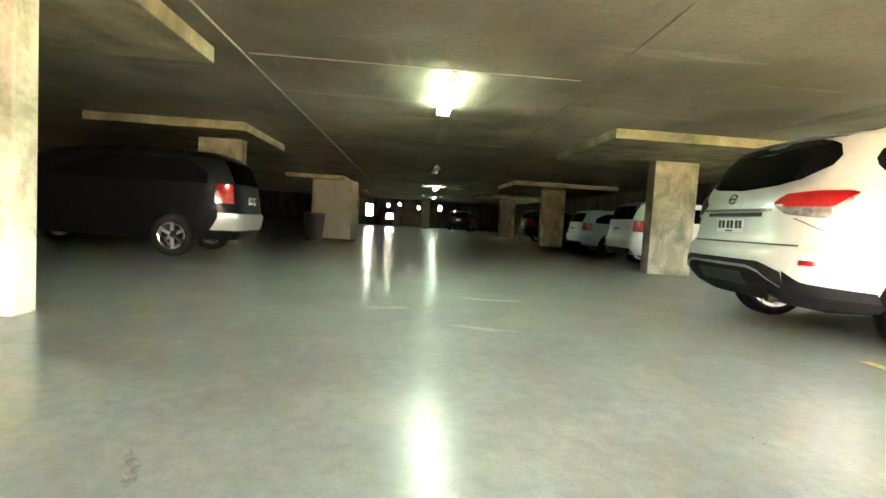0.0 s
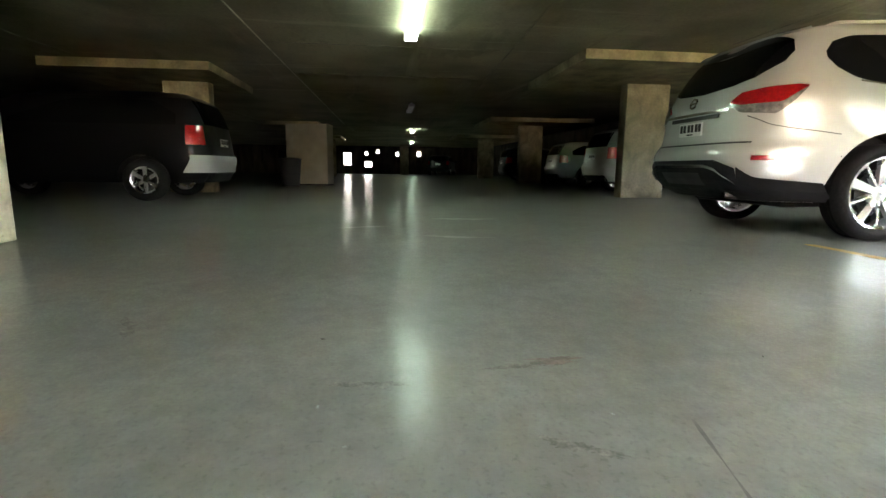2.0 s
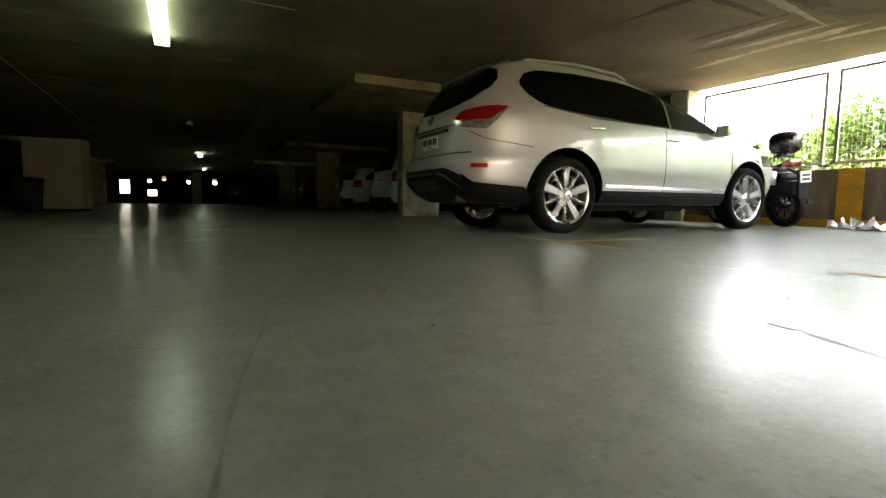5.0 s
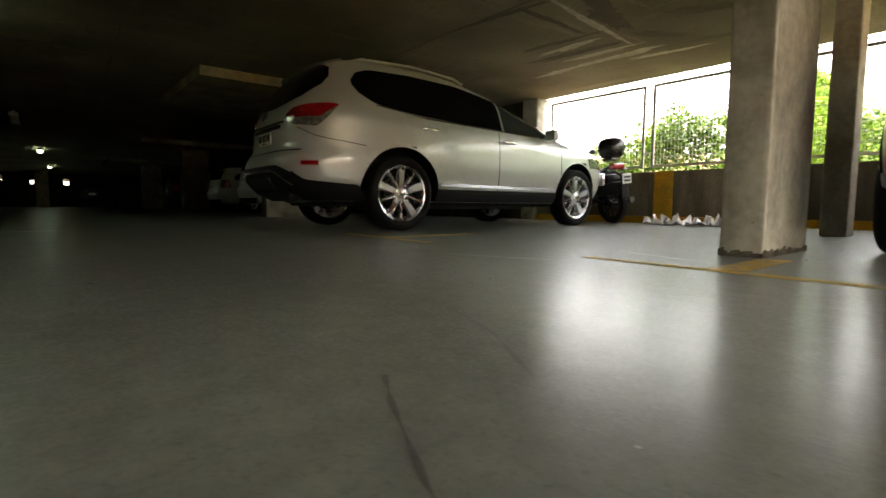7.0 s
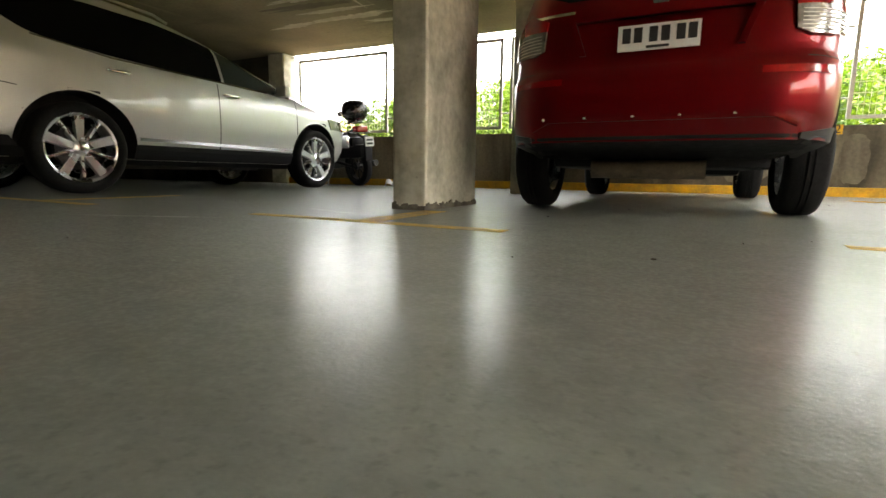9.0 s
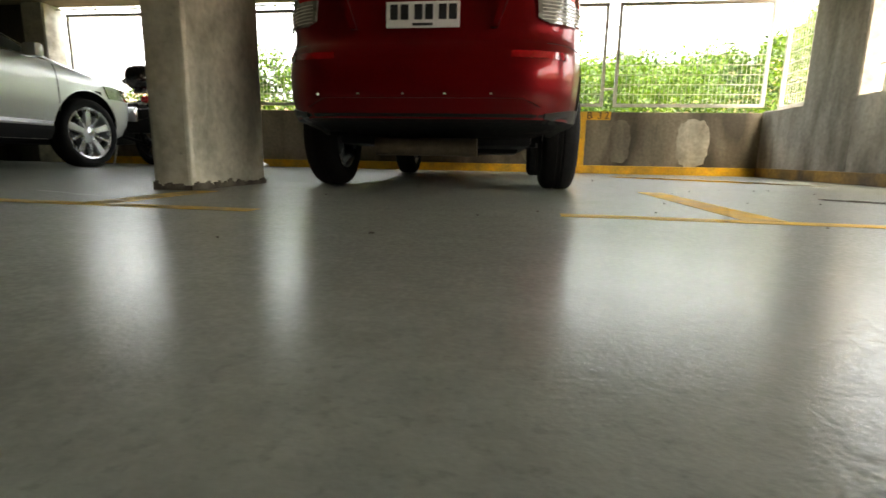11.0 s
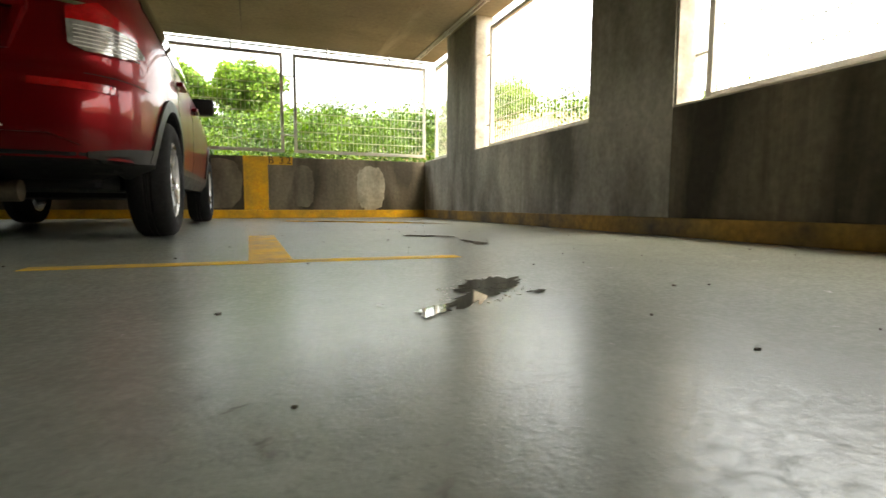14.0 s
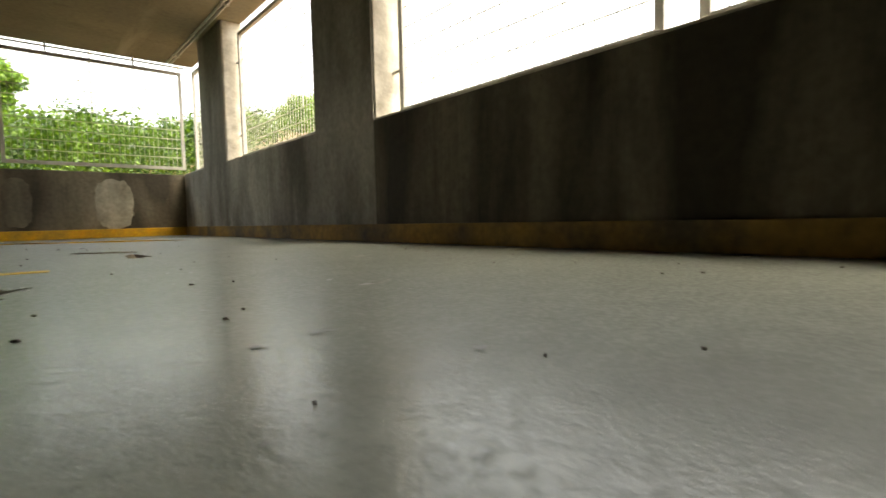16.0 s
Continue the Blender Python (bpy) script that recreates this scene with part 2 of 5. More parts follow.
def ceiling_material():
    """Bare slab: broad brown water stains, pale lime streaks along the boards, fine grain."""
    m = mat("ceiling_concrete", (0.275, 0.243, 0.168), rough=0.85, vary=0.12, scale=0.55, fine=22.0, bump=0.25, bump_scale=16.0, dark=(0.135, 0.115, 0.075), spec=0.3)
    N, L = m.node_tree.nodes, m.node_tree.links
    b = N["Principled BSDF"]
    co = N["Texture Coordinate"]
    col = b.inputs["Base Color"].links[0].from_socket
    for stretch, scale, lo, hi, top, tint in (((0.35, 1.0, 1.0), 1.6, 0.56, 0.74, 0.6, (0.085, 0.07, 0.045)), ((1.0, 0.12, 1.0), 2.2, 0.60, 0.72, 0.4, (0.50, 0.45, 0.335)), ((0.10, 1.0, 1.0), 1.9, 0.60, 0.73, 0.35, (0.48, 0.43, 0.32)), ((1.0, 1.0, 1.0), 5.0, 0.60, 0.75, 0.4, (0.11, 0.09, 0.06))):
        mp = N.new("ShaderNodeMapping")
        mp.inputs["Scale"].default_value = stretch
        nz = N.new("ShaderNodeTexNoise")
        nz.inputs["Scale"].default_value, nz.inputs["Detail"].default_value, nz.inputs["Roughness"].default_value, nz.inputs["Distortion"].default_value = scale, 8, 0.62, 0.35
        mr = N.new("ShaderNodeMapRange")
        mr.inputs["From Min"].default_value, mr.inputs["From Max"].default_value = lo, hi
        mr.inputs["To Min"].default_value, mr.inputs["To Max"].default_value = 0.0, top
        mx = N.new("ShaderNodeMixRGB")
        mx.inputs["Color2"].default_value = rgba(tint)
        L.new(co.outputs["Object"], mp.inputs["Vector"])
        L.new(mp.outputs[0], nz.inputs["Vector"])
        L.new(nz.outputs["Fac"], mr.inputs["Value"])
        L.new(mr.outputs["Result"], mx.inputs["Fac"])
        L.new(col, mx.inputs["Color1"])
        col = mx.outputs["Color"]
    L.new(col, b.inputs["Base Color"])
    return m


FLOOR = floor_material()
# stained concrete, its base darkened to paint in the backlit wall's shade
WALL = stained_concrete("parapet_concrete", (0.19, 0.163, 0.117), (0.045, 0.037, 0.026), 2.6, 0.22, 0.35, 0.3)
# the garage's deep shade is put into this concrete's low base colour
DIMWALL = stained_concrete("shaded_wall_concrete", (0.10, 0.09, 0.07), (0.03, 0.026, 0.02), 2.0, 0.3, 0.35, 0.4)
COLUMN = stained_concrete("column_concrete", (0.43, 0.41, 0.35), (0.15, 0.138, 0.108), 2.2, 0.3, 0.35, 0.3)
PARAPET = stained_concrete("north_parapet_concrete", (0.26, 0.225, 0.16), (0.06, 0.05, 0.034), 1.6, 0.3, 0.35, 0.5)
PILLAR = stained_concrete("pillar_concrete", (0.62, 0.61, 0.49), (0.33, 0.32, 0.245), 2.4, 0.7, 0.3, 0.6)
# shaded copy of the pillar concrete: darkness of the deep garage in its colour
SHADEPILLAR = stained_concrete("shaded_pillar_concrete", (0.34, 0.31, 0.215), (0.16, 0.14, 0.095), 2.4, 0.7, 0.3, 0.6)
CEIL = ceiling_material()
YELLOW = mat("yellow_paint", (0.78, 0.41, 0.012), rough=0.55, vary=0.16, scale=5.0, fine=40.0, bump=0.15, dark=(0.52, 0.30, 0.03))
# darker, more mottled yellow than the parapet's
SKIRT = mat("mottled_dark_yellow_paint", (0.36, 0.21, 0.035), rough=0.7, vary=0.3, scale=2.5, fine=25.0, bump=0.2, dark=(0.09, 0.065, 0.03))
LINE = mat("worn_line_paint", (0.60, 0.35, 0.012), rough=0.6, spec=0.15, vary=0.2, scale=7.0, fine=30.0, dark=(0.42, 0.28, 0.06))
FADED = mat("faded_line_paint", (0.46, 0.28, 0.025), rough=0.6, spec=0.15, vary=0.25, scale=9.0, fine=30.0, dark=(0.30, 0.24, 0.12))
PUDDLE = mat("standing_water", (0.035, 0.034, 0.03), rough=0.03, vary=0.02, rough_vary=0.01)
CHIP = mat("pale_chip", (0.30, 0.35, 0.32), rough=0.7, vary=0.1)
RUST = mat("rusty_smear", (0.18, 0.145, 0.12), rough=0.6, vary=0.25, scale=14.0)
DAMP = mat("damp_stain", (0.14, 0.138, 0.118), rough=0.3, vary=0.2, scale=9.0)
STEEL = mat("galvanised_steel", (0.52, 0.51, 0.47), rough=0.5, metal=0.2, vary=0.08, scale=20)
WIRE = mat("mesh_wire", (0.62, 0.61, 0.53), rough=0.5, metal=0.0, vary=0.05)
WHITE_CAR = mat("pearl_white_paint", (0.58, 0.60, 0.57), rough=0.4, metal=0.35, spec=0.3, vary=0.02, scale=3, coat=1.0, rough_vary=0.03)
RED_CAR = mat("red_car_paint", (0.18, 0.002, 0.005), rough=0.36, metal=0.6, spec=0.2, vary=0.04, scale=3, coat=0.5, rough_vary=0.03)
SILVER_CAR = mat("silver_paint", (0.40, 0.41, 0.42), rough=0.32, metal=0.4, vary=0.03, coat=0.9, rough_vary=0.03)
DARK_CAR = mat("black_car_paint", (0.004, 0.004, 0.005), rough=0.45, spec=0.15, vary=0.03, coat=0.06, rough_vary=0.03)
PLASTIC = mat("black_plastic", (0.013, 0.013, 0.014), rough=0.6, spec=0.2, vary=0.1, scale=20, bump=0.1, bump_scale=300)
CASE = mat("glossy_black_case", (0.012, 0.013, 0.015), rough=0.22, spec=0.5, vary=0.1, scale=20)
GREYPLASTIC = mat("grey_cladding", (0.02, 0.0195, 0.0185), rough=0.5, vary=0.1, scale=12)
RUBBER = mat("tyre_rubber", (0.012, 0.012, 0.012), rough=0.85, spec=0.2, vary=0.2, scale=30, bump=0.2, bump_scale=120)
ALLOY = mat("alloy", (0.68, 0.69, 0.70), rough=0.28, metal=0.9, vary=0.04)
CHROME = mat("chrome", (0.8, 0.8, 0.8), rough=0.12, metal=1.0, vary=0.02)
TINT = glass("tinted_glass", (0.005, 0.0055, 0.006))
CLEARGLASS = glass("light_glass", (0.035, 0.045, 0.042))
REDLENS = mat("red_lens", (0.36, 0.006, 0.009), rough=0.15, vary=0.08, scale=30, coat=1.0)
CLEARLENS = mat("clear_lens", (0.42, 0.42, 0.40), rough=0.16, vary=0.2, scale=26, coat=0.8, metal=0.5)
PLATE = mat("plate_white", (0.78, 0.78, 0.76), rough=0.4, vary=0.03)
INK = mat("black_ink", (0.02, 0.02, 0.022), rough=0.5, vary=0.05)
SILENCER = mat("tan_silencer", (0.12, 0.095, 0.06), rough=0.65, metal=0.2, vary=0.2, scale=9)
MUFFLER = mat("weathered_muffler", (0.06, 0.055, 0.048), rough=0.7, metal=0.3, vary=0.25, scale=9)
TUBE = lit("lit_diffuser", (0.70, 1.0, 0.84), 0.26)
LAMPBODY = mat("lamp_housing", (0.7, 0.7, 0.66), rough=0.5, vary=0.05)
WHITEPANEL = mat("dull_cream_panel", (0.27, 0.255, 0.20), rough=0.6, vary=0.08, scale=3)
FOIL = mat("silver_foil", (0.80, 0.80, 0.80), rough=0.35, metal=0.35, vary=0.1, scale=15)
LEAF = leaf_material("leaf_green", (0.010, 0.040, 0.002), (0.115, 0.215, 0.007))
LEAF2 = leaf_material("tree_leaf", (0.05, 0.13, 0.012), (0.30, 0.46, 0.06))
BARK = mat("bark", (0.12, 0.09, 0.06), rough=0.9, vary=0.2, scale=15, bump=0.4)
CEMENT = mat("pale_cement", (0.66, 0.64, 0.56), rough=0.85, vary=0.12, scale=7.0, fine=40.0, bump=0.2, dark=(0.40, 0.37, 0.30))
EARTH = mat("reddish_earth", (0.25, 0.14, 0.082), rough=0.95, vary=0.3, scale=0.9, fine=8, dark=(0.14, 0.115, 0.05))


# ---- building blocks ----
def mesh_of(name, bm, material, smooth=None):
    me = bpy.data.meshes.new(name)
    bmesh.ops.recalc_face_normals(bm, faces=bm.faces)
    bm.to_mesh(me)
    bm.free()
    for m in material if isinstance(material, (list, tuple)) else [material]:
        me.materials.append(m)
    if smooth:
        for p in me.polygons:
            p.use_smooth = True
        me.set_sharp_from_angle(angle=radians(smooth))
    return me


def part(name, bm, material, parent, label="", smooth=None, m=None):
    ob = new(name, mesh_of(name, bm, material, smooth))
    ob.parent = parent
    if m is not None:
        ob.matrix_basis = m
    return tagged(ob, label)


def thing(name, bm, material, label, category, kind="", group="", smooth=None, m=None):
    ob = new(name, mesh_of(name, bm, material, smooth))
    if m is not None:
        ob.matrix_basis = m
    return tagged(ob, label, category, group, kind)


def root(name, label, category, m, group="", kind=""):
    ob = new(name)
    ob.matrix_basis = m
    return tagged(ob, label, category, group, kind)


def box(bm, lo, hi, bevel=0.0, m=None):
    """An axis-aligned block, bevelled, optionally turned by m."""
    c = [(a + b) / 2 for a, b in zip(lo, hi)]
    s = [max(1e-4, b - a) for a, b in zip(lo, hi)]
    mm = Matrix.Translation(c) @ Matrix.Diagonal((*s, 1))
    r = bmesh.ops.create_cube(bm, size=1.0, matrix=mm)
    vs = r["verts"]
    if bevel:
        es = list({e for v in vs for e in v.link_edges})
        g = bmesh.ops.bevel(bm, geom=es, offset=min(bevel, min(s) * 0.45), segments=2, affect="EDGES", profile=0.6)
        vs = list({v for f in g["faces"] for v in f.verts} | {v for v in vs if v.is_valid})
    if m is not None:
        bmesh.ops.transform(bm, matrix=m, verts=[v for v in vs if v.is_valid])
    return bm


def rod(bm, a, b, r, n=10, r2=None):
    """A round bar from a to b."""
    a, b = Vector(a), Vector(b)
    d = b - a
    m = Matrix.Translation((a + b) / 2) @ d.to_track_quat("Z", "Y").to_matrix().to_4x4()
    bmesh.ops.create_cone(bm, cap_ends=True, segments=n, radius1=r, radius2=r if r2 is None else r2, depth=d.length, matrix=m)
    return bm


def lathe(bm, profile, n=40, axis="x"):
    """A ring turned about an axis through the origin; the profile is (along, radius) and closes on itself."""
    rings = []
    for k in range(n):
        a = 2 * math.pi * k / n
        rings.append([bm.verts.new((s, r * math.cos(a), r * math.sin(a)) if axis == "x" else (r * math.cos(a), r * math.sin(a), s)) for s, r in profile])
    for k in range(n):
        p, q = rings[k], rings[(k + 1) % n]
        for i in range(len(profile)):
            j = (i + 1) % len(profile)
            bm.faces.new((p[i], p[j], q[j], q[i]))
    return bm


def slab(bm, poly, z0, z1):
    """A prism over a plan polygon."""
    lo = [bm.verts.new((x, y, z0)) for x, y in poly]
    hi = [bm.verts.new((x, y, z1)) for x, y in poly]
    bm.faces.new(lo[::-1])
    bm.faces.new(hi)
    for i in range(len(poly)):
        j = (i + 1) % len(poly)
        bm.faces.new((lo[i], lo[j], hi[j], hi[i]))
    return bm


B = bmesh.new


# ---- the structure: floor, ceiling, walls, pillars ----
CEIL_Z, SILL = 2.36, 0.825
WALL_X, PAR_Y = 2.615, 9.045
EAST, NORTH = WALL_X + 0.22, PAR_Y + 0.2

bm = B()
slab(bm, [(EAST, -13), (EAST, NORTH), (-62, NORTH), (-62, -13)], -0.3, 0.0)
thing("floor", bm, FLOOR, "glossy grey painted concrete floor, scuffed and damp", "floor", "structure")
bm = B()
slab(bm, [(EAST, -13), (EAST, NORTH), (-62, NORTH), (-62, -13)], CEIL_Z, CEIL_Z + 0.3)
thing("ceiling", bm, CEIL, "low bare concrete ceiling with brown stains", "ceiling", "structure")

# parapet below the daylight opening
bm = B()
box(bm, (-7.7, PAR_Y, 0), (EAST, NORTH, SILL), 0.008)
thing("wall_north", bm, PARAPET, "stained concrete parapet wall below the opening", "wall", "structure")
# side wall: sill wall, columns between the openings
# southern stretch: backlit shade is in its colour, darker than the stretches beyond
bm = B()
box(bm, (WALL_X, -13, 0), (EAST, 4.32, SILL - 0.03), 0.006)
thing("wall_east", bm, WALL, "stained concrete sill wall, coloured dark for its backlit shade", "wall", "structure")
for y0, y1 in ((8.14, PAR_Y), (5.14, 7.27)):
    bm = B()
    box(bm, (WALL_X, y0, 0), (EAST, y1, SILL))
    thing("wall_east", bm, COLUMN, "grey concrete sill wall with dark water runs", "wall", "structure")
for y0, y1 in ((7.27, 8.14), (4.32, 5.14), (-13.0, 0.45)):
    bm = B()
    box(bm, (WALL_X - 0.002, y0, 0.001), (WALL_X + 0.226, y1, CEIL_Z), 0.002)
    thing("wall_column", bm, COLUMN, "concrete column between two openings", "column", "structure")
bm = B()
box(bm, (-8.05, PAR_Y - 0.1, 0), (-7.7, PAR_Y + 0.24, CEIL_Z), 0.01)
thing("wall_column", bm, PILLAR, "dark concrete column at the end of the opening", "column", "structure")
bm = B()
box(bm, (-7.698, PAR_Y - 0.09, SILL + 0.002), (-7.68, PAR_Y + 0.235, CEIL_Z - 0.004), 0.004)
thing("trim", bm, CEMENT, "pale cement reveal at the end of the opening", "reveal", "structure")
# pale cement reveals and sill tops in the side openings
for y0, y1, z in ((8.14, PAR_Y, SILL), (5.14, 7.27, SILL), (0.45, 4.32, SILL - 0.03)):
    bm = B()
    box(bm, (WALL_X + 0.012, y0 + 0.004, z - 0.004), (WALL_X + 0.222, y1 - 0.004, z + 0.016), 0.004)
    thing("sill", bm, CEMENT, "pale cement sill of the side opening", "sill", "structure")
    if y1 < 9:
        bm = B()
        box(bm, (WALL_X + 0.010, y1 - 0.016, z + 0.018), (WALL_X + 0.228, y1 + 0.002, CEIL_Z - 0.004), 0.004)
        thing("trim", bm, CEMENT, "pale cement reveal of the side opening", "reveal", "structure")
# closing walls, coloured dark so they bounce little light
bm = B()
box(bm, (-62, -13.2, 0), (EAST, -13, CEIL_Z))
thing("wall_south", bm, DIMWALL, "concrete back wall, coloured dark for shade", "wall", "structure")
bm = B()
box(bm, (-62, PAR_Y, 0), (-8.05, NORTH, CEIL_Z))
thing("wall_northwest", bm, DIMWALL, "concrete wall behind the parked cars, coloured dark as unlit", "wall", "structure")
# far end wall with daylight gaps, in the same shade-dark colour
FX = -46.0
gaps = [(-3.40, -2.75, 0.75, 1.78), (-1.60, -0.98, 0.58, 1.05), (-1.57, -1.31, 1.60, 1.90), (-0.59, -0.32, 1.79, 2.13), (1.12, 1.34, 1.57, 1.87), (2.97, 3.28, 1.54, 2.03), (4.38, 4.65, 1.10, 1.64), (4.38, 4.65, 0.70, 1.0)]
ys = sorted({-13.0, NORTH, *(g[0] for g in gaps), *(g[1] for g in gaps)})
bm = B()
for y0, y1 in zip(ys, ys[1:]):
    cuts = sorted((g[2], g[3]) for g in gaps if g[0] <= y0 + 1e-6 and g[1] >= y1 - 1e-6)
    z = 0.0
    for c0, c1 in cuts:
        box(bm, (FX - 0.2, y0, z), (FX, y1, c0))
        z = c1
    box(bm, (FX - 0.2, y0, z), (FX, y1, CEIL_Z))
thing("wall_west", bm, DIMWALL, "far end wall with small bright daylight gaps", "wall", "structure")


def strip(a, b, w):
    """The plan outline of a straight band of width w."""
    a, b = Vector((*a, 0)), Vector((*b, 0))
    n = (b - a).normalized().cross(Vector((0, 0, 1))) * w / 2
    return [((a + n).x, (a + n).y), ((a - n).x, (a - n).y), ((b - n).x, (b - n).y), ((b + n).x, (b + n).y)]


PANEL = stained_concrete("drop_panel_concrete", (0.31, 0.27, 0.165), (0.14, 0.12, 0.07), 2.0, 0.8)
JOINT = mat("joint_shadow", (0.20, 0.175, 0.125), rough=0.9, vary=0.3, scale=2.0)


def pillar(x, y, w, d, panel=None, surface=SHADEPILLAR):
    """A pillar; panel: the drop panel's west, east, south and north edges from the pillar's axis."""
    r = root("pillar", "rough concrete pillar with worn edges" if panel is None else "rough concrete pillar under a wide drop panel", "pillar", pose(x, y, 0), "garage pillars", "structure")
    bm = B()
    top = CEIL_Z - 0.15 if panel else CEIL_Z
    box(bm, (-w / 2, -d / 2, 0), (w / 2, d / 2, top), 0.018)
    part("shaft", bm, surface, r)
    if panel:
        bm = B()
        box(bm, (-panel[0], -panel[2], CEIL_Z - 0.155), (panel[1], panel[3], CEIL_Z - 0.004), 0.01)
        part("drop_panel", bm, PANEL, r, "thick concrete drop panel under the ceiling")
    return r


near = pillar(-2.331, 4.62, 0.21, 0.765, None, PILLAR)
FOOT = stained_concrete("broken_mortar", (0.17, 0.155, 0.12), (0.06, 0.053, 0.04), 9.0, 0.8, 0.6)
PLASTER = stained_concrete("pale_plaster", (0.66, 0.64, 0.54), (0.40, 0.375, 0.29), 7.0, 0.5, 0.5)


def ragged(lo, hi, n, amp, seed, axis):
    """A thin mortar layer between two corners whose upper (or inner) edge is broken off unevenly along the axis."""
    rg = random.Random(seed)
    bm = B()
    other = 2 if axis == 1 or axis == 0 else 1
    h = 0.0
    for k in range(n):
        a, b = list(lo), list(hi)
        a[axis], b[axis] = lo[axis] + (hi[axis] - lo[axis]) * k / n, lo[axis] + (hi[axis] - lo[axis]) * (k + 1) / n
        h = 0.6 * h + rg.uniform(-amp, amp)
        b[other] = max(a[other] + 0.004, hi[other] + h)
        box(bm, tuple(a), tuple(b), 0.0015)
    return bm


part("mortar_foot", ragged((0.1055, -0.384, 0.0), (0.112, 0.384, 0.035), 40, 0.012, 1, 1), FOOT, near, "broken dark mortar round the foot")
part("mortar_foot", ragged((-0.106, -0.390, 0.0), (0.112, -0.3835, 0.03), 14, 0.012, 2, 0), FOOT, near)
part("plaster_edge", ragged((0.1055, -0.380, 0.06), (0.109, -0.350, 2.3), 90, 0.006, 3, 2), PLASTER, near, "pale plaster edging")
pillar(-2.53, 7.13, 0.21, 0.26, None, PILLAR)
# pillars without a given surface take the shaded copy; lit ones take PILLAR
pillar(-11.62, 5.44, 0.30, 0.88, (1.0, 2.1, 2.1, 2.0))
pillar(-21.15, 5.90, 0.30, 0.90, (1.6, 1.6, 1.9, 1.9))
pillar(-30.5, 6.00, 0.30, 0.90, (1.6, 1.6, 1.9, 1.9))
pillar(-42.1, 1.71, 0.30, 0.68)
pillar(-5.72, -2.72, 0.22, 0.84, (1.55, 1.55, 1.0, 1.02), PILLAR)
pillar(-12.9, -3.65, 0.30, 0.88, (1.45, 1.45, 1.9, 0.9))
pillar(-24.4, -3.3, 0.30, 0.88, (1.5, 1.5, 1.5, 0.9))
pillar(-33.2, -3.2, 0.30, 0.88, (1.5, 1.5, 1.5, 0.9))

# formwork joints in the ceiling
LIME = mat("lime_streak", (0.60, 0.54, 0.40), rough=0.9, vary=0.2, scale=3.0)
for y, x0, x1, w, m in ((2.0, -3.0, -40.0, 0.016, JOINT), (-1.46, -4.0, -24.0, 0.022, LIME), (5.35, 2.5, -9.0, 0.012, JOINT), (-4.9, 2.5, -30.0, 0.012, JOINT)):
    bm = B()
    slab(bm, strip((x0, y), (x1, y + 0.04 * (x0 - x1) * (y == 2.0)), w), CEIL_Z - 0.005, CEIL_Z + 0.01)
    thing("trim", bm, m, "thin formwork joint in the ceiling", "ceiling joint", "structure")
for x, y0, y1, m in ((-7.35, -1.4, 2.0, LIME), (-9.9, -1.4, 2.1, JOINT), (-12.4, -1.4, 2.2, JOINT), (-4.85, -4.5, 5.3, JOINT), (-2.33, 5.0, 9.0, JOINT), (0.1, -4.5, 9.0, JOINT)):
    bm = B()
    slab(bm, strip((x, y0), (x, y1), 0.014), CEIL_Z - 0.004, CEIL_Z + 0.01)
    thing("trim", bm, m, "thin formwork joint in the ceiling", "ceiling joint", "structure")

# yellow skirting, kerb and bay columns on the walls
bm = B()
box(bm, (-7.7, PAR_Y - 0.035, 0), (WALL_X, PAR_Y, 0.11), 0.006)
thing("trim", bm, YELLOW, "worn yellow painted skirting along the parapet", "skirting", "structure")
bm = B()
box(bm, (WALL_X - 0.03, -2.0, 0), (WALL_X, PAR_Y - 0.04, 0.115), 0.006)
thing("trim", bm, SKIRT, "worn skirting along the sill wall, mottled dark yellow", "skirting", "structure")
for x in (-5.16, 0.22):
    bm = B()
    box(bm, (x - 0.155, PAR_Y - 0.012, 0.112), (x + 0.155, PAR_Y - 0.003, SILL + 0.004), 0.003)
    thing("trim", bm, YELLOW, "yellow painted bay post on the parapet", "wall paint", "structure")

# bay number
r = root("bay_number", "yellow painted bay number with dark stencilled letters", "bay number", pose(0.53, PAR_Y - 0.004, 0.775))
bm = B()
box(bm, (-0.165, -0.006, -0.055), (0.165, 0.002, 0.055))
part("patch", bm, YELLOW, r)
for ch, cx in (("B", -0.115), ("3", 0.02), ("2", 0.115)):
  cu = bpy.data.curves.new("digits", "FONT")
  cu.body, cu.size, cu.align_x, cu.align_y, cu.extrude = ch, 0.135, "CENTER", "CENTER", 0.001
  tmp = new("digits", cu)
  me = bpy.data.meshes.new_from_object(tmp.evaluated_get(bpy.context.evaluated_depsgraph_get()))
  bpy.data.objects.remove(tmp)
  me.materials.append(mat("dark_stencil", (0.03, 0.02, 0.012), rough=0.7, vary=0.2))
  ob = new("letter", me)
  ob.parent = r
  ob.matrix_basis = pose(cx, -0.008, 0, 90, 0, 0)

# painted bay lines
def line(poly, paint):
    bm = B()
    slab(bm, poly, 0.0004, 0.0014)
    thing("bay_line", bm, paint, "faded yellow bay marking painted on the floor", "floor marking", "structure", "bay lines")


for x, y, l in ((0.215, 3.62, 1.42), (-2.15, 3.52, 0.71), (-4.72, 3.52, 1.0)):
    paint = LINE if x > 0 else FADED
    line(strip((x - 0.66, y + 0.03), (x + 0.66, y - 0.03), 0.085), paint)
    line(strip((x + 0.01, y + 0.045), (x, y + l), 0.14), paint)


